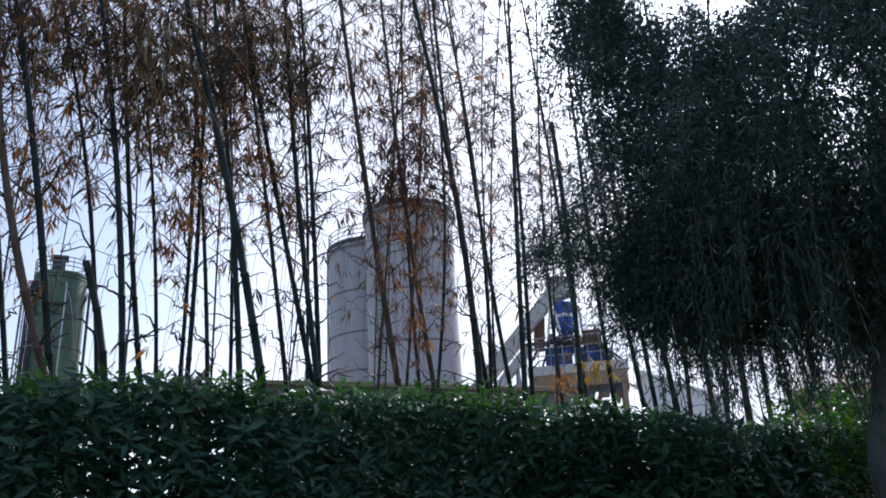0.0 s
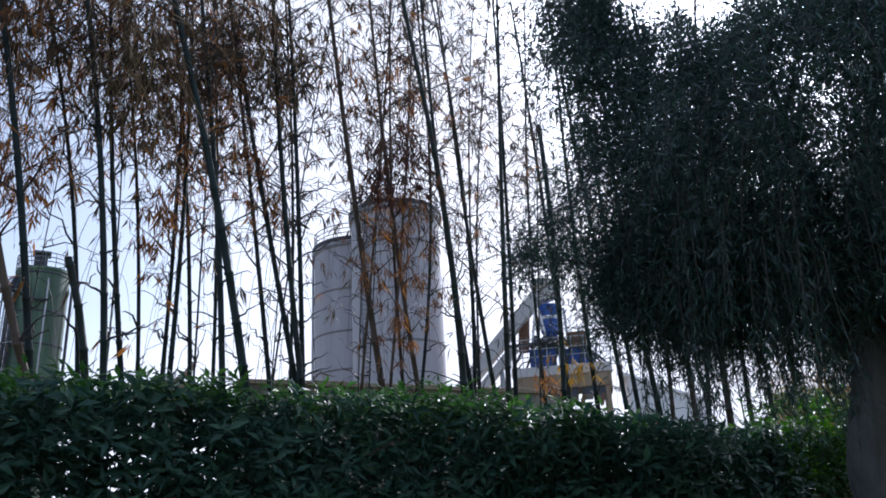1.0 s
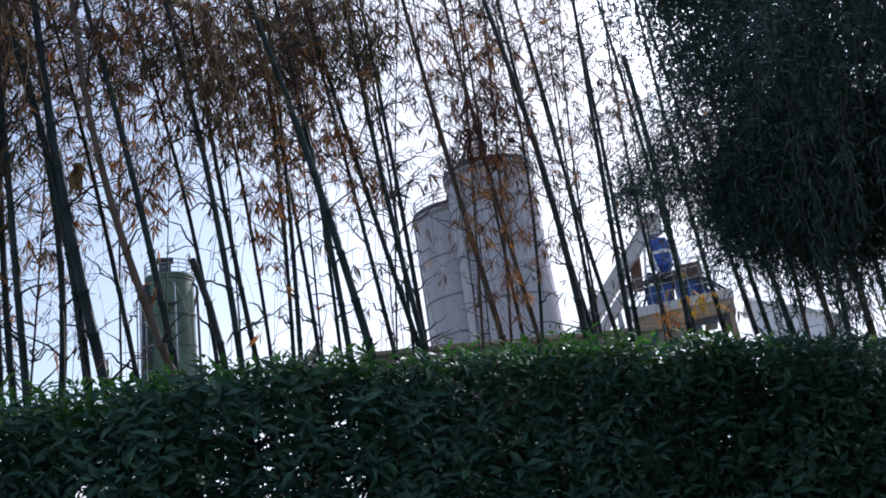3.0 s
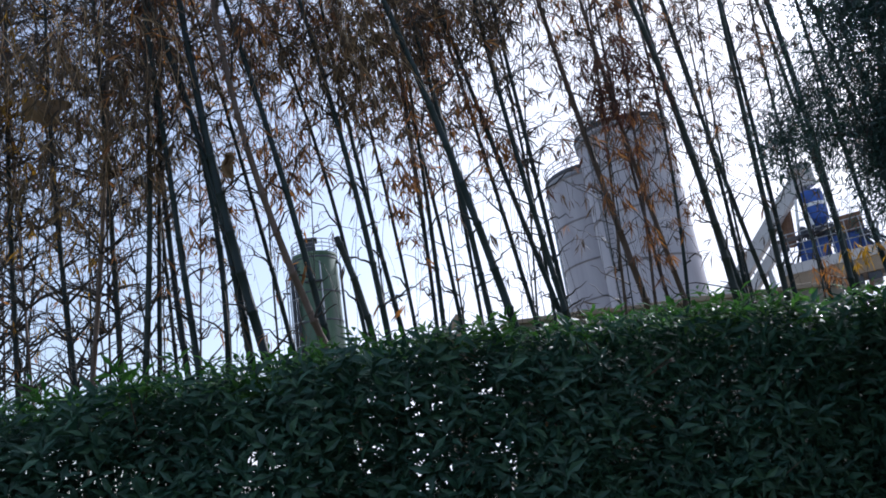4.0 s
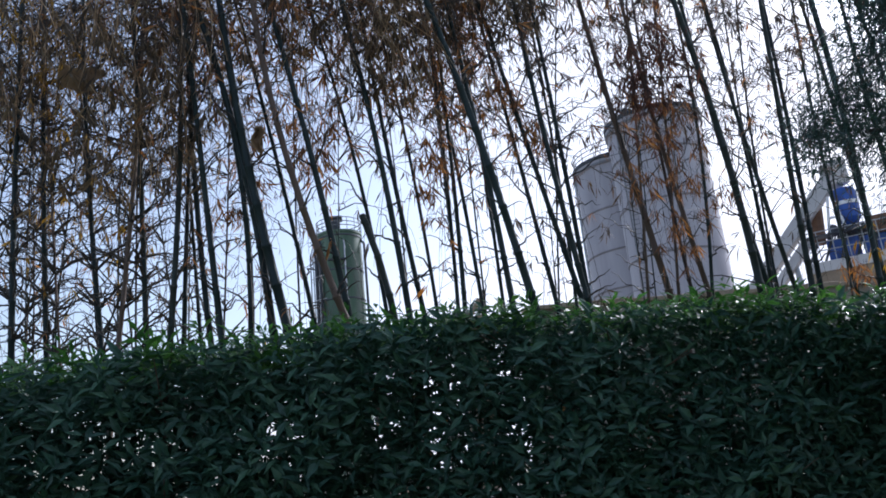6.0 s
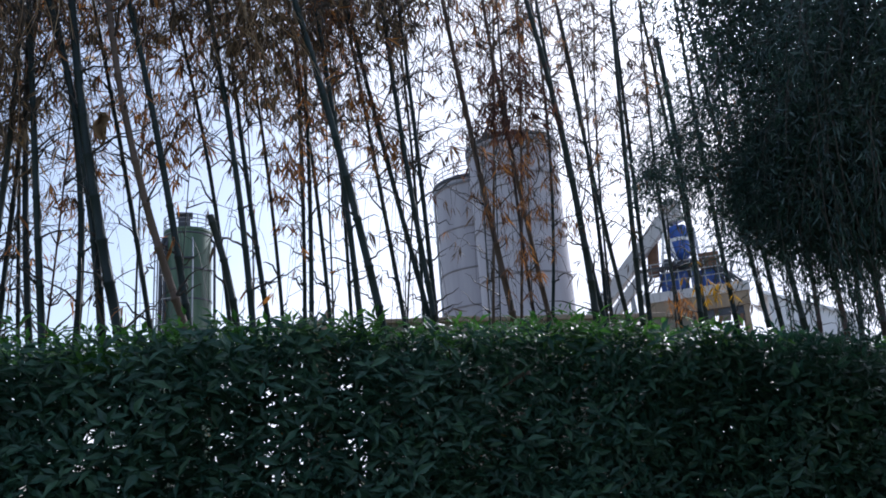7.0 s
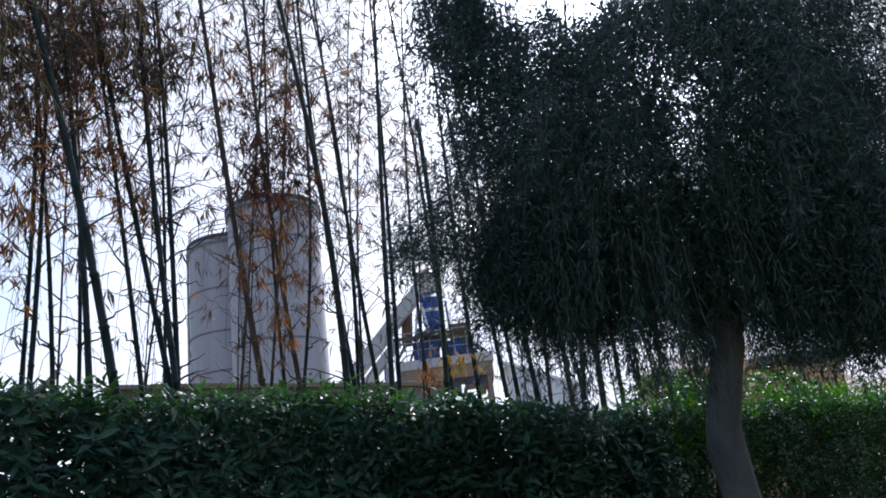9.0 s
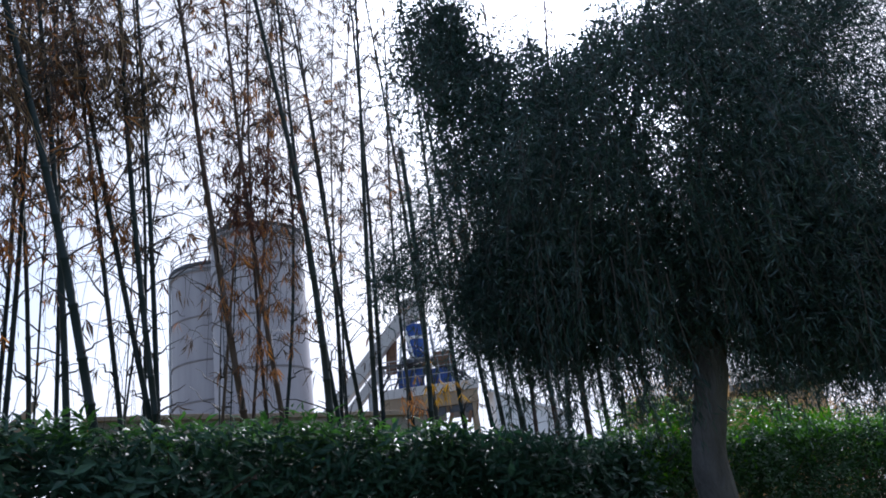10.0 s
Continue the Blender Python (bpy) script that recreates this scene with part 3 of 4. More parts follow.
bamboo(3.92, 6.2, 0.043, 0.0076, 0.032, 5.9)
bamboo(4.06, 6.3, 0.071, 0.0013, 0.027, 5.9)
bamboo(4.94, 7.0, -0.049, 0.0214, 0.023, 6.5)
bamboo(5.11, 6.8, -0.009, -0.0021, 0.030, 6.3)
bamboo(4.40, 6.0, 0.115, -0.0194, 0.026, 5.7, stub=True)
bamboo(5.33, 6.6, -0.026, 0.0134, 0.030, 6.2)
bamboo(3.75, 6.6, 0.090, -0.0277, 0.022, 7.4)
bamboo(4.21, 7.2, 0.003, 0.0156, 0.017, 8.1)
bamboo(5.57, 6.4, -0.041, 0.0030, 0.029, 6.6)
bamboo(5.91, 6.6, -0.060, 0.0110, 0.030, 6.8)
bamboo(5.85, 6.2, -0.082, 0.0211, 0.032, 6.5)
bamboo(6.53, 6.8, 0.105, 0.0027, 0.029, 7.2, dry=True)
bamboo(6.42, 6.3, 0.030, 0.0075, 0.034, 6.8, dry=True)
bamboo(7.07, 6.8, 0.200, -0.0071, 0.034, 7.4)
bamboo(6.81, 6.2, 0.070, 0.0118, 0.042, 6.9, dry=True)
bamboo(7.73, 6.7, 0.059, 0.0127, 0.035, 7.5)
bamboo(8.87, 7.0, 0.222, 0.0033, 0.035, 8.1, dry=True)
bamboo(9.11, 6.8, 0.246, 0.0034, 0.035, 8.1, dry=True)
for k in range(30):
    x_ = -3.2 + 12.5 * (k + rng.uniform(0, 0.9)) / 30
    if 3.0 < x_ < 5.8 and k % 3:
        continue
    bamboo(x_, rng.uniform(6.2, 7.6), rng.uniform(-0.06, 0.1), rng.uniform(-0.015, 0.01), rng.uniform(0.006, 0.012), rng.uniform(4.8, 6.0), dry=rng.random() < 0.4)


for k in range(11):
    bamboo(-3.0 + 0.16 * k + rng.uniform(-0.05, 0.05), rng.uniform(5.2, 6.2), rng.uniform(-0.14, 0.10), rng.uniform(-0.02, 0.02), rng.uniform(0.006, 0.010), rng.uniform(4.0, 5.0), dry=k % 3 == 0)


def dry_clump(x, y, z, size, tone):
    """A drooping tangle of dead leaves caught between the culms."""
    text = {"o": "hanging clump of withered orange bamboo leaves", "d": "dense tangle of dead brown bamboo leaves", "y": "hanging clump of yellowed bamboo leaves", "r": "dark red-brown tangle of dead bamboo leaves"}[tone]
    ob = thing("leaf_clump", (x, y, z), text, "dead leaves", "dead leaf clumps", "stuff")
    st, lf = Soup(), Soup()
    n = int(22 + (400 if x < -1 else 540) * size * size) if tone in "dr" else int(12 + 430 * size * size) if tone == "o" else int(5 + 160 * size * size)
    for k in range(n):
        q = np.clip(rng.normal(0, 0.62, 3), -1.6, 1.6) * np.array((size * 1.25, size * 0.8, size * 1.5))
        q *= 1 + 0.45 * math.sin(5 * q[0] / size + 2 * x) * math.sin(3 * q[2] / size + x)
        e = q + np.array((rng.normal(0, 0.03), rng.normal(0, 0.03), -rng.uniform(0.03, 0.12)))
        st.tube([q + np.array((0, 0, 0.05)), q, e], (0.0018, 0.0015, 0.001), 3, False)
        m = int(rng.integers(4, 9))
        ll = rng.uniform(0.08, 0.2 if tone == "d" else 0.16, m)
        lf.leaves(e + unit(m) * 0.012, unit(m) * 0.6 + np.array((0, 0, -0.9)), unit(m), ll, ll * rng.uniform(0.06, 0.12, m), 0.14)
    # pale dead stalks that trail out of the dense tangles
    if tone == "d" and size > 0.25:
        straw = Soup()
        for k in range(int(60 * size)):
            q = unit(1)[0] * np.array((size, size * 0.7, size * 0.8)) * rng.uniform(0.2, 1) + np.array((0, -0.5 * size, 0))
            d = np.array((rng.normal(0.06, 0.14), rng.normal(0, 0.1) - 0.05, -rng.uniform(0.35, 0.9)))
            u = np.linspace(0, 1, 5)[:, None]
            straw.tube(q + d * u + np.array((0.05, 0, 0.08)) * np.sin(u * 3), np.linspace(0.0045, 0.0014, 5), 3, False)
        part("dead_stalks", straw, M_STRAW, ob, "pale dry stalks")
    part("branchwork", st, M_TWIG, ob)
    part("foliage", lf, {"o": M_BDRY, "d": M_BROWN, "y": M_YELLOW, "r": M_RED}[tone], ob)


dry_clump(0.60, 5.3, 3.94, 0.17, "o")
dry_clump(0.54, 5.3, 3.56, 0.09, "o")
dry_clump(2.30, 5.3, 4.48, 0.24, "r")
dry_clump(2.42, 5.4, 4.25, 0.20, "r")
dry_clump(2.60, 5.3, 4.62, 0.20, "r")
dry_clump(2.45, 5.3, 4.40, 0.22, "r")
dry_clump(-0.27, 5.2, 3.87, 0.10, "o")
dry_clump(2.46, 5.3, 3.93, 0.23, "o")
dry_clump(2.46, 5.2, 3.45, 0.16, "o")
dry_clump(2.37, 5.2, 3.07, 0.13, "o")
dry_clump(0.30, 5.0, 5.00, 0.39, "d")
dry_clump(0.80, 5.2, 4.70, 0.16, "r")
dry_clump(0.22, 5.0, 4.55, 0.26, "d")
dry_clump(0.47, 5.2, 4.49, 0.20, "o")
dry_clump(1.33, 5.3, 5.2, 0.22, "d")
dry_clump(1.00, 5.3, 5.39, 0.26, "o")
dry_clump(1.10, 5.1, 5.32, 0.34, "d")
dry_clump(1.37, 5.1, 5.00, 0.20, "d")
dry_clump(0.36, 4.9, 4.70, 0.30, "d")
dry_clump(-1.30, 4.9, 4.35, 0.28, "d")
dry_clump(-1.63, 4.9, 4.74, 0.42, "d")
dry_clump(-1.17, 4.9, 4.81, 0.42, "d")
dry_clump(-1.48, 4.9, 4.06, 0.30, "d")
dry_clump(-2.13, 5.2, 4.87, 0.39, "d")
dry_clump(-0.53, 5.2, 4.81, 0.28, "o")
dry_clump(-1.05, 5.0, 3.99, 0.19, "d")
dry_clump(4.66, 6.2, 3.06, 0.18, "y")
dry_clump(4.92, 6.2, 2.98, 0.16, "y")
dry_clump(4.38, 6.2, 2.97, 0.09, "o")
dry_clump(-0.46, 5.2, 4.94, 0.23, "o")
dry_clump(2.87, 5.3, 3.42, 0.08, "o")
dry_clump(2.13, 5.2, 3.47, 0.11, "o")
dry_clump(-2.05, 5.4, 3.70, 0.23, "y")
dry_clump(-0.35, 5.1, 4.85, 0.27, "d")
dry_clump(-0.13, 5.3, 5.20, 0.24, "o")
dry_clump(-0.38, 5.1, 4.10, 0.15, "o")
dry_clump(0.66, 5.2, 5.05, 0.26, "d")
dry_clump(0.97, 5.3, 4.95, 0.18, "o")
dry_clump(1.21, 5.3, 5.45, 0.20, "r")
dry_clump(-0.15, 5.2, 4.25, 0.13, "o")
dry_clump(1.33, 5.2, 3.95, 0.09, "o")
dry_clump(1.12, 5.3, 4.42, 0.12, "o")
dry_clump(2.30, 5.6, 5.50, 0.25, "o")
dry_clump(2.95, 5.7, 5.60, 0.20, "o")
dry_clump(-2.20, 5.2, 5.00, 0.30, "y")
dry_clump(-2.25, 5.3, 4.40, 0.32, "y")
dry_clump(-1.85, 5.2, 3.90, 0.24, "d")
dry_clump(-2.60, 5.2, 4.60, 0.40, "d")
dry_clump(-1.75, 5.4, 3.40, 0.20, "y")
dry_clump(1.62, 5.4, 5.40, 0.18, "d")
dry_clump(1.35, 5.3, 3.88, 0.09, "o")
dry_clump(1.18, 5.2, 4.24, 0.09, "o")
dry_clump(0.66, 5.2, 3.74, 0.10, "o")
dry_clump(-0.23, 5.1, 3.78, 0.09, "o")
dry_clump(-0.88, 5.0, 3.39, 0.08, "o")


# ---- weeping tree ----
def tree():
    base = np.array((3.50, 2.30, 0.0))
    ob = thing("tree", base, "weeping tree with a pale curved trunk and dense dark narrow leaves", "tree")
    tr = Soup()
    line = np.array([(0.05, -0.06, 0.0), (-0.02, 0.0, 0.8), (-0.07, 0.055, 1.5), (-0.075, 0.06, 1.72), (-0.04, 0.0, 1.95), (-0.01, -0.05, 2.15), (0.0, -0.04, 2.35)])
    s = np.linspace(0, 1, 25)
    pts = np.stack([np.interp(s, np.linspace(0, 1, 7), line[:, k]) for k in range(3)], 1)
    for _ in range(3):
        pts[1:-1] = (pts[:-2] + 2 * pts[1:-1] + pts[2:]) / 4
    rad = np.interp(s, (0, 0.12, 0.5, 0.85, 1), (0.15, 0.105, 0.085, 0.085, 0.07)) * (1 + 0.04 * np.sin(17 * s) + 0.03 * np.sin(31 * s + 1))
    tr.tube(pts, rad, 14)
    part("trunk", tr, M_BARK, ob, "pale grey bark with knots", smooth=True)
    ends = []
    fork = np.array((0.0, -0.03, 2.14))
    for dx, dy, dz, r in ((-0.75, 0.55, 1.1, 0.068), (0.65, -0.55, 1.05, 0.068), (0.1, 0.75, 1.3, 0.045), (-0.25, -0.6, 1.4, 0.045), (0.75, 0.35, 1.3, 0.04), (-0.15, 0.1, 1.75, 0.04), (-1.0, 0.95, 0.75, 0.03)):
        lb = Soup()
        e = fork + np.array((dx, dy, dz))
        mid = fork + np.array((dx * 0.35, dy * 0.35, dz * 0.55))
        u = np.linspace(0, 1, 9)[:, None]
        lp = (1 - u) ** 2 * fork + 2 * u * (1 - u) * mid + u ** 2 * e
        lp += 0.02 * np.sin(u * 14 + dx * 9)
        lb.tube(lp, np.linspace(r, r * 0.3, 9), 8)
        for q in range(5):
            a = lp[rng.integers(3, 9)]
            d = unit(1)[0] * 0.45 + np.array((0, 0, 0.1))
            lb.tube([a, a + d * 0.5 + np.array((0, 0, 0.05)), a + d], (r * 0.3, r * 0.2, 0.004), 5)
        part("limb", lb, M_LIMB, ob, smooth=True)
        ends.append(e)
    centre = np.array((0.10, 0.02, 3.38))
    twigs, crown = Soup(), Soup()
    spots = []
    # the main mass, uneven, thinner towards its upper side
    while len(spots) < 2300:
        q = unit(1)[0] * rng.uniform(0.25, 1) ** 0.5
        lump = 1 + 0.16 * math.sin(3.1 * q[0] + 5 * q[1] + 1) + 0.12 * math.sin(7 * q[2] + 4 * q[0])
        c = centre + q * np.array((1.22, 1.22, 1.12)) * lump
        if q[2] > 0.6 and rng.random() < 0.3:
            continue
        spots.append((c, rng.uniform(0.25, 0.6)))
    # a gap in the upper crown
    hole = np.array((-0.57, 0.17, 4.50))
    spots = [(c, ln) for c, ln in spots if np.linalg.norm((c - hole) / np.array((0.42, 0.42, 0.6))) > 1]
    # the sun shines through a slit there
    gap, toward_sun = np.array((-0.36, 0.18, 4.42)), np.array(SUN)
    for c, spread, k in (((-0.69, 0.81, 4.62), (0.28, 0.28, 0.34), 130), ((-0.46, 0.60, 4.15), (0.36, 0.36, 0.3), 100), ((0.6, -0.5, 4.75), (0.85, 0.85, 0.55), 150), ((0.85, -0.85, 4.5), (0.6, 0.6, 0.5), 90), ((-0.52, 0.56, 2.85), (0.36, 0.36, 0.32), 230), ((-0.98, 1.06, 3.06), (0.34, 0.30, 0.06), 28), ((-0.45, 0.5, 2.55), (0.42, 0.42, 0.22), 160), ((0.75, -0.5, 4.5), (0.6, 0.6, 0.5), 90), ((0.35, -0.55, 2.5), (0.55, 0.5, 0.5), 420), ((0.35, -0.6, 2.2), (0.6, 0.5, 0.3), 300), ((0.8, -1.1, 2.9), (0.5, 0.5, 0.5), 150), ((0.1, 0.6, 4.6), (0.5, 0.4, 0.4), 60), ((-0.84, 0.74, 4.4), (0.3, 0.3, 0.55), 34), ((-0.78, 0.70, 3.6), (0.32, 0.32, 0.7), 60), ((-0.70, 0.66, 2.75), (0.28, 0.28, 0.4), 60)):
        for q in range(k):
            spots.append((np.array(c) + unit(1)[0] * rng.uniform(0, 1) ** 0.4 * np.array(spread), rng.uniform(0.15, 0.4)))
    # long strands that hang below the crown
    for k in range(230):
        a, r_ = rng.uniform(0, 2 * math.pi), 1.15 * rng.uniform(0.1, 1) ** 0.5
        c = centre + np.array((r_ * math.cos(a), r_ * math.sin(a), 0))
        z_end = 1.80 + 0.17 * (c[1] - c[0]) + rng.uniform(-0.14, 0.36) + (0.28 if 0.836 * c[1] < 0.549 * c[0] else 0.0) + 0.14 * math.exp(-((0.836 * c[1] - 0.549 * c[0] - 0.45) / 0.3) ** 2)
        u = np.linspace(0, 1, 6)
        z0 = z_end + rng.uniform(0.45, 0.8)
        line = np.stack((c[0] + 0.03 * np.sin(4 * u + k), c[1] + 0.03 * np.cos(3 * u + k), z0 + (z_end - z0) * u), 1)
        twigs.tube(line, np.linspace(0.003, 0.001, 6), 3, False)
        m = 44
        at = rng.uniform(0, 1, m)
        pos = np.stack([np.interp(at, u, line[:, j]) for j in range(3)], 1)
        ll = rng.uniform(0.035, 0.075, m)
        pos += rng.normal(0, 0.012, (m, 3))
        crown.needles(pos, unit(m) * 0.55 + np.array((0, 0, -0.9)), unit(m), ll, ll * rng.uniform(0.09, 0.14, m), 0.15)
    for c, ln in spots:
        outw = (c - centre) * np.array((1, 1, 0.3))
        outw = outw / (np.linalg.norm(outw) + 1e-6) * 0.5 + unit(1)[0] * 0.4
        u = np.linspace(0, 1, 5)
        line = c + outw * (ln * u * (1 - 0.3 * u))[:, None] + np.stack((0 * u, 0 * u, -ln * 0.9 * u ** 1.7), 1)
        low_end = 1.88 + (0.20 if c[1] > c[0] else 0.22) * (c[1] - c[0]) + 0.14 * math.sin(9 * c[0]) + rng.uniform(0, 0.48) + (0.16 if 0.836 * c[1] < 0.549 * c[0] else 0.0) + 0.14 * math.exp(-((0.836 * c[1] - 0.549 * c[0] - 0.45) / 0.3) ** 2)
        if line[-1, 2] < low_end:
            line[:, 2] += low_end - line[-1, 2]
        twigs.tube(line, np.linspace(0.003, 0.001, 5), 3, False)
        m = int(rng.integers(68, 105))
        at = rng.uniform(0.05, 1, m)
        pos = np.stack([np.interp(at, u, line[:, k]) for k in range(3)], 1)
        pos += rng.normal(0, 0.055, (m, 3))
        off = pos - gap
        away_ = np.linalg.norm(off - (off @ toward_sun)[:, None] * toward_sun, axis=1)
        pos = pos[away_ > rng.uniform(0.14, 0.26, m)]
        m = len(pos)
        w = unit(m) * 0.8 + np.array((0, 0, -0.55)) + outw * 0.3
        ll = rng.uniform(0.03, 0.066, m)
        crown.needles(pos, w, unit(m), ll, ll * rng.uniform(0.10, 0.16, m), 0.15)
    tagged(part("branchwork", twigs, M_LIMB, ob), kind="stuff")
    tagged(part("crown", crown, M_TLEAF, ob, "dense narrow drooping leaves"), kind="stuff")
    for o in ob.children:
        o.location = (0, 0, 0)
    return ob


tree()


# ---- bright bush and dry reeds ----
def bush(x, y, z, rx, ry, rz, n, label):
    ob = thing("bush", (x, y, 0), label, "bush", "bushes behind the tree")
    st = Soup()
    for k in range(9):
        a = k * 0.7
        st.tube([(0.1 * math.cos(a), 0.1 * math.sin(a), 0), (0.3 * rx * math.cos(a), 0.3 * ry * math.sin(a), z * 0.6), (0.7 * rx * math.cos(a), 0.7 * ry * math.sin(a), z)], (0.016, 0.010, 0.004), 5)
    part("stems", st, M_HSTEM, ob)
    lf = Soup()
    q = unit(n) * rng.uniform(0.3, 1, n)[:, None] ** 0.5
    q *= (1 + 0.18 * np.sin(4 * q[:, 0] + 3) + 0.15 * np.sin(6 * q[:, 1] + 7 * q[:, 2]))[:, None]
    p_ = q * np.array((rx, ry, rz)) + np.array((0, 0, z))
    shoots(lf, p_, q + np.array((0, 0, 0.7)), 6, 0.074, 0.36, 0.7)
    tagged(part("foliage", lf, M_BUSH, ob, "bright green sunlit leaves"), kind="stuff")


bush(5.35, 4.05, 2.0, 0.62, 0.42, 0.36, 520, "bright green bush growing over the hedge top")
bush(6.9, 4.05, 2.0, 0.95, 0.42, 0.36, 640, "bright green sunlit bush growing out of the hedge")
bush(9.0, 4.05, 1.93, 1.3, 0.42, 0.30, 560, "green bush growing along the hedge top")

reeds = thing("reed_clump", (9.5, 6.4, 0), "dry brown reeds standing behind the hedge", "reeds", kind="stuff")
rs = Soup()
for k in range(620):
    b0 = np.array((rng.uniform(-1.1, 5.5), rng.uniform(-0.5, 0.9), 0))
    h = rng.uniform(2.5, 3.1) + (0.35 if b0[0] < 0.8 else 0)
    d = np.array((rng.normal(0, 0.12), rng.normal(0, 0.1), 0))
    rs.tube([b0, b0 + d * 0.4 + np.array((0, 0, h * 0.6)), b0 + d * 1.6 + np.array((0, 0, h))], (0.006, 0.005, 0.002), 4, False)
    m = 5
    z_ = rng.uniform(0.5, 1, m)
    rs.leaves(b0 + d * z_[:, None] + np.array((0, 0, 1.0)) * (h * z_)[:, None], unit(m) * 0.5 + np.array((0, 0, 0.3)), unit(m), rng.uniform(0.15, 0.4, m), rng.uniform(0.01, 0.02, m), 0.35)
part("reeds", rs, M_STRAW, reeds)


# ---- unseen plain wall added behind the camera to block sky light there ----
bk = Soup()
bk.box((-25, -5.3, 0), (30, -5.0, 5.0))
tagged(part("wall_street", bk, M_SHADE, bevel=0.02), "unseen plain grey wall added behind the camera to block sky light", "wall", kind="structure")


# ---- boundary wall ----
bw = Soup()
bw.box((2.2, 9.9, 0), (7.2, 10.1, 3.42))
tagged(part("wall_back", bw, M_WALL, bevel=0.01), "weathered plastered boundary wall behind the bamboo", "wall", kind="structure")
cp = Soup()
for k in range(10):
    cp.box((2.18 + k * 0.503, 9.84, 3.42), (2.18 + k * 0.503 + 0.493, 10.16, 3.48 + 0.008 * (k % 3)))
tagged(part("trim", cp, M_TAN, bevel=0.008), "worn coping slabs on the boundary wall", "coping", kind="structure")


# ---- concrete plant ----
def rail_ring(parent, cx, cy, z, r, posts=18, height=1.1):
    for hz in (0.4, 0.75, height):
        rr = Soup()
        a = np.linspace(0, 2 * np.pi, 49)
        rr.tube(np.stack((cx + r * np.cos(a), cy + r * np.sin(a), 0 * a + z + hz), 1), 0.04, 6, False)
        part("rail", rr, M_RAIL, parent)
    for k in range(posts):
        a = 2 * math.pi * k / posts
        po = Soup()
        po.tube([(cx + r * math.cos(a), cy + r * math.sin(a), z), (cx + r * math.cos(a), cy + r * math.sin(a), z + height)], 0.03, 6)
        part("rail_post", po, M_RAIL, parent)


def silo(x, y, r, h, bands, label):
    ob = thing("silo", (x, y, 0), label, "silo", "grey silos")
    s = Soup()
    prof = [(r, 0.0), (r, h - 0.66), (r + 0.12, h - 0.63), (r + 0.12, h), (r - 0.1, h + 0.02), (0.6, h + 0.7), (0.6, h + 0.9), (0.01, h + 0.95)]
    s.lathe(prof, 72)
    o = part("shell", s, M_SILO, ob, "pale grey painted steel shell")
    o.data.polygons.foreach_set("use_smooth", [True] * len(o.data.polygons))
    o.data.set_sharp_from_angle(angle=radians(30))
    for z in bands:
        b = Soup()
        b.lathe([(r + 0.005, z - 0.06), (r + 0.07, z - 0.05), (r + 0.07, z + 0.05), (r + 0.005, z + 0.06)], 72)
        part("band", b, M_BAND, ob)
    b = Soup()
    b.lathe([(r + 0.125, h - 0.24), (r + 0.2, h - 0.22), (r + 0.2, h + 0.03), (r + 0.125, h + 0.05)], 72)
    part("rim", b, M_DARKSTEEL, ob, "dark steel rim under the railing")
    b = Soup()
    b.lathe([(r + 0.125, h - 0.62), (r + 0.17, h - 0.60), (r + 0.17, h - 0.46), (r + 0.125, h - 0.44)], 72)
    part("stiffening_ring", b, M_RAIL, ob, "thin steel ring below the rim")
    rail_ring(ob, 0, 0, h, r + 0.02)
    return ob


def ladder(parent, x, y, z0, z1, dx, dy, cage=True):
    for s in (-0.25, 0.25):
        l = Soup()
        l.tube([(x + dx * s, y + dy * s, z0), (x + dx * s, y + dy * s, z1)], 0.05, 6)
        part("ladder_rail", l, M_RAIL, parent)
    z = z0 + 0.2
    while z < z1:
        r = Soup()
        r.tube([(x - dx * 0.25, y - dy * 0.25, z), (x + dx * 0.25, y + dy * 0.25, z)], 0.025, 5)
        part("rung", r, M_RAIL, parent)
        z += 0.32


big = silo(20.84, 46.10, 3.10, 22.85, (6, 9.5, 13.1, 16.6, 20.0), "tall pale grey cylindrical cement silo with a railed roof")
ladder(big, -2.9, -1.38, 2, 23.6, 0.9, -0.42)
low = silo(20.7, 53.1, 3.36, 22.6, (9.8, 12.6, 15.4, 18.6), "lower pale grey cylindrical cement silo beside the tall one")
dp = Soup()
dp.tube([(-3.35, 0.9, 0), (-3.35, 0.9, 22.4), (-3.0, 0.8, 22.8)], 0.1, 8)
part("pipe", dp, M_STEEL, low, "thin filling pipe")
dp = Soup()
dp.lathe([(0.35, 22.6), (0.35, 23.4), (0.2, 23.6)], 16, (-2.2, -1.0))
part("vent", dp, M_DARKSTEEL, big, "small dark vent box at the roof edge")


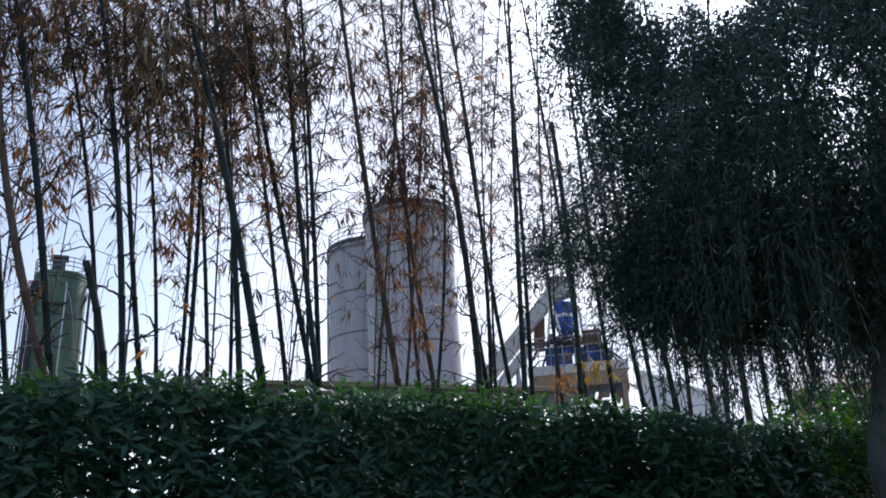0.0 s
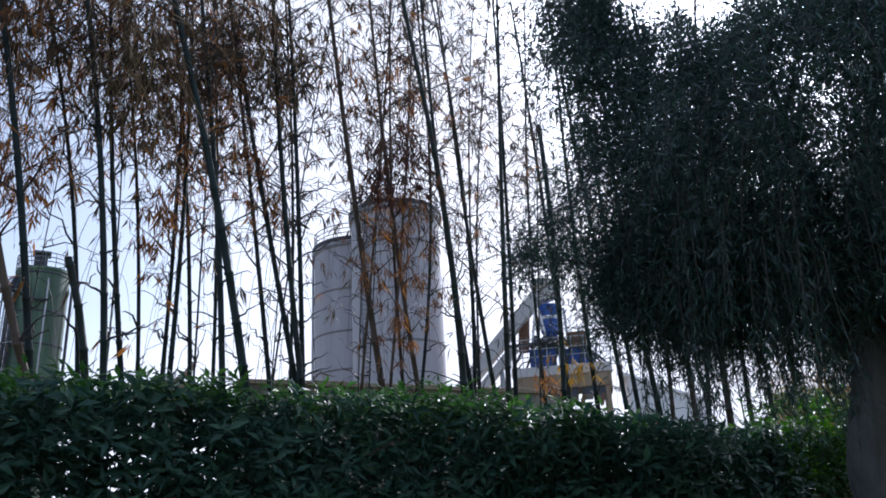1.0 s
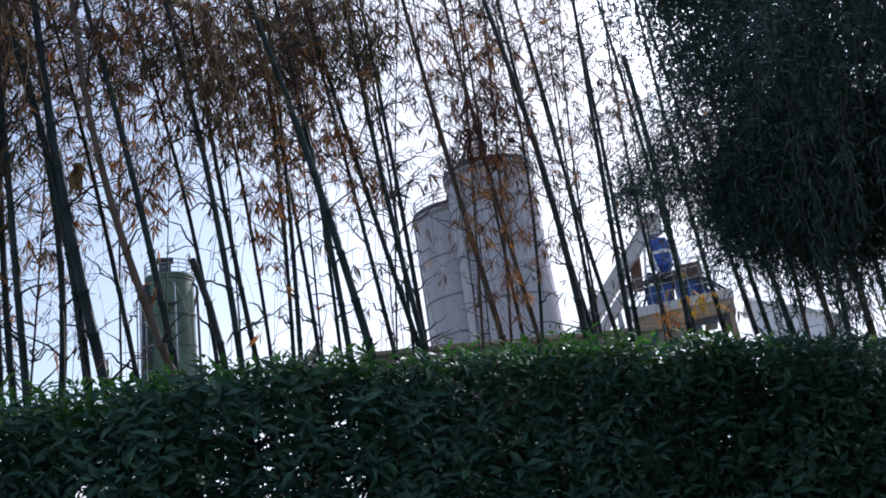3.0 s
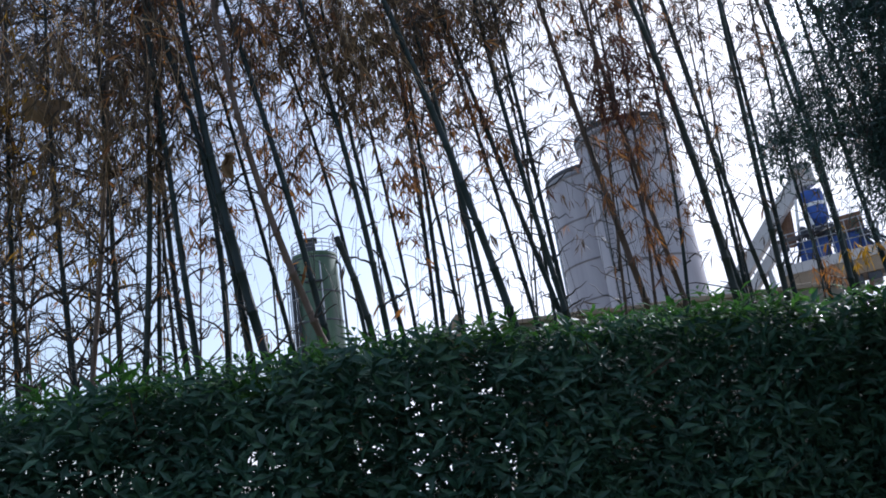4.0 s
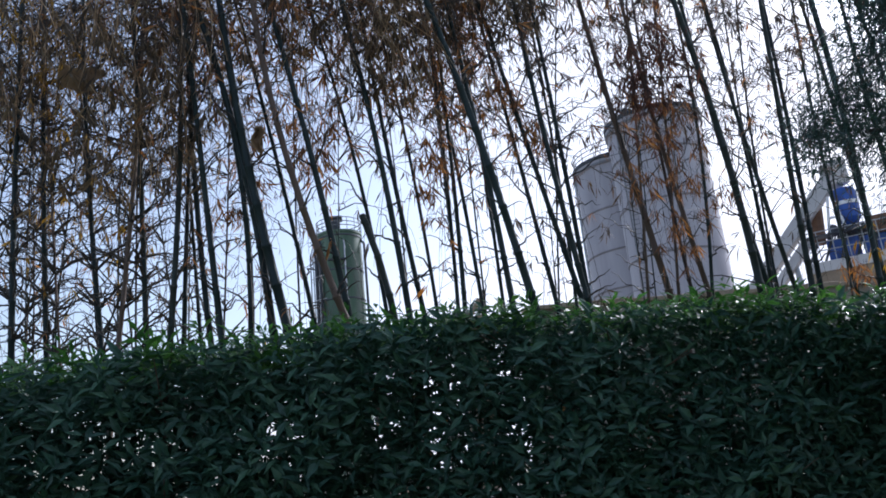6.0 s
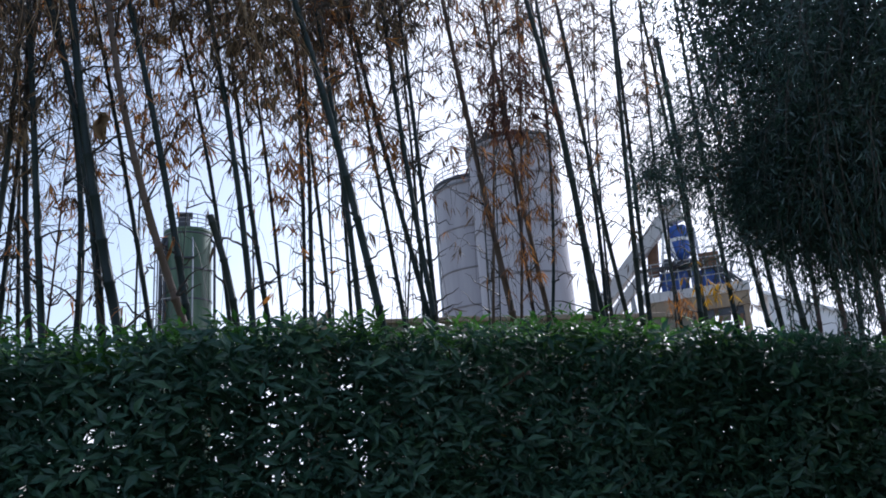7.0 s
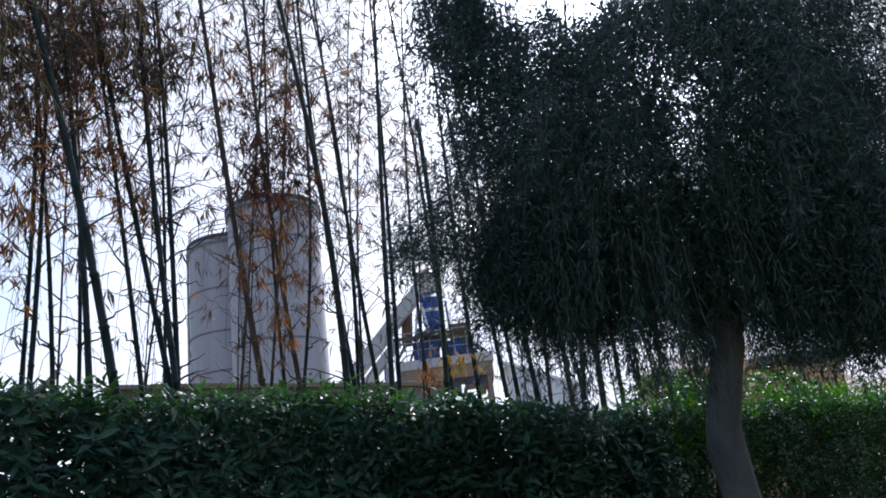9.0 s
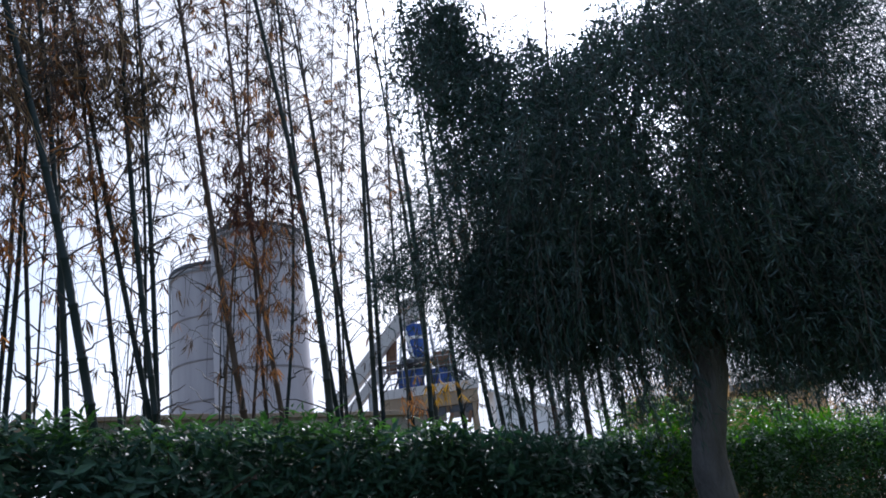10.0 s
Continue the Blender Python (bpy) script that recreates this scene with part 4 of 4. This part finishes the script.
def green_tank():
    ob = thing("storage_tank", (-1.22, 63.8, 0), "narrow green painted tank with a railed top and pipes", "tank")
    s = Soup()
    r = 1.88
    s.lathe([(r, 0), (r, 21.7), (r + 0.08, 21.75), (r + 0.08, 21.95), (r - 0.1, 22.0), (0.5, 22.3), (0.01, 22.32)], 56)
    o = part("shell", s, M_GREEN, ob, "streaked green paint, paler low down")
    o.data.polygons.foreach_set("use_smooth", [True] * len(o.data.polygons))
    o.data.set_sharp_from_angle(angle=radians(30))
    c = Soup()
    c.box((-0.75, -0.6, 22.1), (0.15, 0.3, 23.4))
    c.box((-0.95, -0.8, 23.35), (0.35, 0.5, 23.55))
    part("filter_box", c, M_DARKSTEEL, ob, "dark dust filter box on the roof", bevel=0.04)
    rail_ring(ob, 0, 0, 21.95, r + 0.05, 16)
    for px, py, pr in ((-2.55, -0.5, 0.06), (-2.3, -0.9, 0.06), (-2.05, -0.9, 0.16), (-1.75, -1.1, 0.13), (2.1, -0.6, 0.12), (0.4, -1.98, 0.07)):
        p_ = Soup()
        p_.tube([(px, py, 0), (px, py, 20.5 + px * 0.2), (px * 0.85, py * 0.85, 21.3)], pr, 10)
        part("pipe", p_, M_STEEL if pr < 0.1 else M_DARKSTEEL, ob, smooth=True)
    for z in (13.5, 16.0, 18.5, 21.5):
        h_ = Soup()
        h_.lathe([(r + 0.004, z - 0.07), (r + 0.06, z - 0.05), (r + 0.06, z + 0.05), (r + 0.004, z + 0.07)], 56)
        part("band", h_, M_DARKSTEEL, ob)
    for z in (12, 14, 16, 18, 20):
        h_ = Soup()
        a = np.linspace(2.6, 4.2, 12)
        h_.tube(np.stack((2.55 * np.cos(a), 2.55 * np.sin(a) * 0.9, 0 * a + z), 1), 0.03, 5, False)
        part("hoop", h_, M_STEEL, ob)
    b = Soup()
    b.box((-1.0, -2.3, 19.2), (0.5, -1.85, 19.3))
    part("platform", b, M_DARKSTEEL, ob, "small dark landing on the tank side")


green_tank()

ALONG = Vector((0.80, -0.60, 0.0))  # across the line of sight to the mixing plant
AWAY = Vector((0.60, 0.80, 0.0))


def yard_frame(origin):
    m = Matrix((ALONG, AWAY, (0, 0, 1))).transposed().to_4x4()
    return Matrix.Translation(origin) @ m


def conveyor():
    ob = thing("conveyor", (22.5, 45.2, 0), "inclined grey belt conveyor rising to the mixing plant", "conveyor")
    o = Vector((22.5, 45.2, 0))
    a, b = Vector((22.3, 45.0, 7.55)) - o, Vector((29.30, 40.55, 16.6)) - o
    d = (b - a).normalized()
    for dz, w, h, name, end in ((0.0, 0.55, 0.85, "upper_trunking", 1.0), (-1.45, 0.45, 0.55, "lower_beam", 0.72)):
        s = Soup()
        side = Vector((0.6, 0.8, 0)) * w
        e = a + (b - a) * end
        n_ = d.cross(side.normalized()).normalized() * h / 2
        off = Vector((0, 0, dz))
        v = [p_ + off + sg * side + tg * n_ for p_ in (a, e) for sg, tg in ((-1, -1), (1, -1), (1, 1), (-1, 1))]
        s.add([tuple(q) for q in v], [(0, 1, 2, 3), (7, 6, 5, 4), (0, 4, 5, 1), (1, 5, 6, 2), (2, 6, 7, 3), (3, 7, 4, 0)])
        part(name, s, M_CONV, ob, bevel=0.04)
    for k in range(1, 9):
        t_ = k / 9 * 0.72
        c = a + (b - a) * t_
        s = Soup()
        s.tube([c + Vector((0, 0, -0.3)), c + Vector((0.25, -0.15, -1.35))], 0.05, 5)
        part("strut", s, M_STEEL, ob)
    h_ = Soup()
    m = Matrix.Translation(b)
    h_.box((-0.7, -0.6, -1.0), (0.35, 0.6, 0.5), m)
    part("head_box", h_, M_CONV, ob, "weathered sheet hood at the conveyor head", bevel=0.05)
    for k in (0.25, 0.6):
        c = a + (b - a) * k
        s = Soup()
        s.tube([(c.x - 0.4, c.y + 0.3, 0), c + Vector((0, 0, -1.6))], 0.12, 6)
        s.tube([(c.x + 0.5, c.y - 0.4, 0), c + Vector((0, 0, -1.6))], 0.12, 6)
        part("trestle", s, M_STEEL, ob)


conveyor()


def mixing_plant():
    place = Vector((29.4, 40.5, 0))
    ob = thing("mixing_plant", place, "concrete mixing plant with blue bins on an ochre steel frame", "mixing plant")
    m = yard_frame((0, 0, 0))

    def box(name, lo, hi, mat, label="", bevel=0.03):
        s = Soup()
        s.box(lo, hi, m)
        part(name, s, mat, ob, label, bevel=bevel)

    box("deck_beam", (-2.7, -1.6, 10.35), (3.6, 1.6, 10.95), M_CONV, "pale grey deck edge")
    box("skirt", (-2.6, -1.5, 9.5), (3.5, 1.5, 10.35), M_OCHRE, "ochre painted side sheet")
    for xx in (-2.3, 0.4, 3.2):
        for yy in (-1.3, 1.3):
            box("leg", (xx - 0.15, yy - 0.15, 0), (xx + 0.15, yy + 0.15, 9.5), M_OCHRE)
    box("bin", (-1.5, -1.0, 10.96), (0.2, 1.0, 12.2), M_BLUE, "blue painted steel bin")
    box("bin", (0.35, -1.0, 10.96), (2.3, 1.0, 12.1), M_BLUE, "blue painted steel bin")
    box("hopper", (-0.9, -0.8, 12.2), (0.7, 0.8, 13.0), M_DARKSTEEL, "dark steel weigh hopper")
    d = Soup()
    d.lathe([(0.30, 13.0), (0.62, 13.5), (0.66, 14.0), (0.66, 15.15), (0.58, 15.35), (0.1, 15.42)], 28, (0, 0))
    part("drum", d, M_BLUE, ob, "round blue drum with a white band", smooth=False)
    d = Soup()
    d.lathe([(0.665, 14.3), (0.69, 14.31), (0.69, 14.52), (0.665, 14.53)], 28, (0, 0))
    part("drum_band", d, M_WHITE, ob, "white painted band")
    for sx in (-1, 1):
        s = Soup()
        c = Vector((-0.75, -0.75, 0))
        s.tube([m @ (c + Vector((0.45 * sx, 0, 12.9))), m @ (c + Vector((0.12 * sx, 0, 14.9)))], 0.08, 6)
        part("a_frame_leg", s, M_WHITE, ob, "white steel leg")
    s = Soup()
    s.tube([m @ Vector((-1.1, -0.75, 13.6)), m @ Vector((-0.4, -0.75, 13.6))], 0.07, 6)
    part("a_frame_bar", s, M_WHITE, ob)
    s = Soup()
    s.tube([m @ Vector((1.15, 0.4, 11)), m @ Vector((1.0, 0.4, 15.2))], 0.09, 6)
    part("mast", s, M_STEEL, ob, "thin upright steel mast")
    s = Soup()
    s.tube([m @ Vector((-1.6, 0.5, 15.6)), m @ Vector((-1.9, 0.3, 12.4))], 0.38, 10)
    part("chute", s, M_RUST, ob, "rusty chute below the conveyor head")
    for z in (11.6, 12.1, 12.75):
        s = Soup()
        s.tube([m @ Vector((-2.7, -1.6, z)), m @ Vector((3.6, -1.6, z - 0.02))], 0.035, 5)
        part("rail", s, M_STEEL, ob)
    for k in range(9):
        xx = -2.7 + k * 0.785
        s = Soup()
        s.tube([m @ Vector((xx, -1.6, 10.95)), m @ Vector((xx, -1.6, 12.78))], 0.03, 5)
        part("rail_post", s, M_STEEL, ob)
    for k in range(7):
        s = Soup()
        s.tube([m @ Vector((-2.6 + k * 0.85, -1.2, 10.96)), m @ Vector((-1.9 + k * 0.8, -1.0, 12.3 + 0.15 * (k % 3)))], 0.07, 6)
        part("stay", s, M_DARKSTEEL, ob)
    for k in range(5):
        s = Soup()
        s.tube([m @ Vector((-2.3 + k * 1.25, -1.4, 8.3)), m @ Vector((-1.9 + k * 1.2, -1.3, 9.0))], 0.12, 6)
        part("outlet", s, M_RUST, ob, "rusty outlet under the side sheet")
    for k in range(6):
        xx = -2.2 + k * 0.95
        box("cross_beam", (xx, -1.35, 9.05 - 0.12 * (k % 2)), (xx + 0.7, 1.2, 9.5), M_DARKSTEEL, "dark steel beams under the deck")
    for k in range(5):
        s = Soup()
        s.tube([m @ Vector((-1.3 + 0.55 * k, -0.9, 12.35 + 0.12 * (k % 2))), m @ Vector((-0.9 + 0.6 * k, -0.7, 13.1 - 0.1 * k))], 0.2 - 0.02 * k, 10)
        part("motor", s, M_DARKSTEEL, ob, "dark drive motor", smooth=True)
    for k in range(4):
        s = Soup()
        s.tube([m @ Vector((2.4 + 0.3 * k, -1.2, 10.96)), m @ Vector((1.6 + 0.3 * k, -1.0, 12.4 - 0.2 * k))], 0.09, 6)
        part("feed_pipe", s, M_DARKSTEEL, ob)
    box("cabinet", (1.0, -1.3, 12.1), (2.2, -0.4, 13.1), M_RUST, "rust-brown control cabinet")
    box("walkway", (-2.7, -1.9, 12.4), (1.0, -1.1, 12.48), M_DARKSTEEL, "dark steel walkway grating")
    for k in range(6):
        s = Soup()
        s.tube([m @ Vector((-2.2 + k * 0.9, 0.9, 12.2)), m @ Vector((-1.6 + k * 0.85, 0.5, 13.5 - 0.2 * k))], 0.05, 5)
        part("brace", s, M_DARKSTEEL, ob)


mixing_plant()

shed = thing("shed", (36.0, 36.5, 0), "white sheet-metal shed with a sloping roof beside the plant", "shed")
s = Soup()
m = yard_frame((0, 0, 0))
s.add([tuple(m @ Vector(q)) for q in ((-3.2, -2, 0), (1.3, -2, 0), (1.3, 4, 0), (-3.2, 4, 0), (-3.2, -2, 9.9), (1.3, -2, 7.95), (1.3, 4, 7.95), (-3.2, 4, 9.9))], [(0, 3, 2, 1), (4, 5, 6, 7), (0, 1, 5, 4), (1, 2, 6, 5), (2, 3, 7, 6), (3, 0, 4, 7)])
part("wall", s, M_WHITE, shed, "pale ribbed sheet wall")
for k in range(15):
    r_ = Soup()
    r_.box((-3.15 + k * 0.3, -2.05, 0), (-3.05 + k * 0.3, -2.0, 9.8 - 0.13 * k), m)
    part("rib", r_, M_WHITE, shed)
s = Soup()
s.add([tuple(m @ Vector(q)) for q in ((-3.5, -2.3, 10.04), (1.6, -2.3, 7.83), (1.6, 4.3, 7.83), (-3.5, 4.3, 10.04), (-3.5, -2.3, 10.2), (1.6, -2.3, 7.99), (1.6, 4.3, 7.99), (-3.5, 4.3, 10.2))], [(0, 3, 2, 1), (4, 5, 6, 7), (0, 1, 5, 4), (1, 2, 6, 5), (2, 3, 7, 6), (3, 0, 4, 7)])
part("roof", s, M_WHITE, shed)

# small ochre loading hopper standing out above the hedge
hop = thing("loading_hopper", (7.9, 52.0, 0), "small ochre loading hopper with a sloped edge", "hopper")
s = Soup()
s.add([(-1.1, 0, 0), (0.8, 0, 0), (0.8, 1.5, 0), (-1.1, 1.5, 0), (-1.1, 0, 11.2), (0.8, 0, 11.8), (0.8, 1.5, 11.8), (-1.1, 1.5, 11.2)], [(0, 3, 2, 1), (4, 5, 6, 7), (0, 1, 5, 4), (1, 2, 6, 5), (2, 3, 7, 6), (3, 0, 4, 7)])
part("body", s, M_OCHRE, hop, bevel=0.04)
s = Soup()
s.tube([(-1.6, 0.5, 10.6), (0.3, 0.5, 12.3), (0.7, 0.5, 12.9)], 0.22, 8)
part("arm", s, M_OCHRE, hop)

# low house behind the reeds
house = thing("house", (18.5, 12.2, 0), "low tan house with a grey gabled roof", "house")
s = Soup()
house.rotation_euler = (0, 0, radians(-50))
s.box((-1.6, -1.5, 0), (2.4, 3, 3.98))
part("wall", s, M_TAN, house, bevel=0.02)
s = Soup()
s.add([(-2.4, -2.0, 3.98), (2.9, -2.0, 3.98), (2.9, 3.5, 3.98), (-2.4, 3.5, 3.98), (-1.4, 0.75, 4.9), (2.2, 0.75, 4.9), (-2.4, -2.0, 4.15), (2.9, -2.0, 4.15), (2.9, 3.5, 4.15), (-2.4, 3.5, 4.15)], [(0, 3, 2, 1), (0, 1, 7, 6), (1, 2, 8, 7), (2, 3, 9, 8), (3, 0, 6, 9), (6, 7, 5, 4), (7, 8, 5), (8, 9, 4, 5), (9, 6, 4)])
part("roof", s, M_ROOF, house)
w = Soup()
w.box((1.0, -1.56, 1.2), (2.4, -1.48, 2.6))
win = part("window", w, M_WHITE, house, "white window frame")
w = Soup()
w.box((1.08, -1.575, 1.28), (2.32, -1.562, 2.52))
part("pane", w, M_GLASS, win)


# ---- dry sheath caught in the bamboo ----
def sheath(x, y, z, w, h, tilt):
    s = Soup()
    v, f = [], []
    for i in range(9):
        u = i / 8
        for j in range(7):
            q = j / 6 - 0.5
            v.append((w * q * (1 - 0.3 * u) + 0.02 * math.sin(7 * u + j), 0.05 * math.cos(q * 3) + 0.015 * math.sin(9 * u), -h * u + 0.015 * math.sin(5 * j + 3 * u)))
    for i in range(8):
        for j in range(6):
            f.append((i * 7 + j, i * 7 + j + 1, i * 7 + j + 8, i * 7 + j + 7))
    s.add(v, f)
    ob = part("bamboo_sheath", s, M_SHEATH, smooth=True)
    so = ob.modifiers.new("thick", "SOLIDIFY")
    so.thickness = 0.004
    ob.matrix_world = pose(x, y, z, 0, tilt, 0)
    tagged(ob, "withered brown bamboo sheath caught among the twigs", "bamboo sheath", "sheaths")


sheath(-1.85, 5.0, 4.47, 0.32, 0.19, 12)
sheath(-0.62, 4.6, 3.75, 0.07, 0.2, -6)
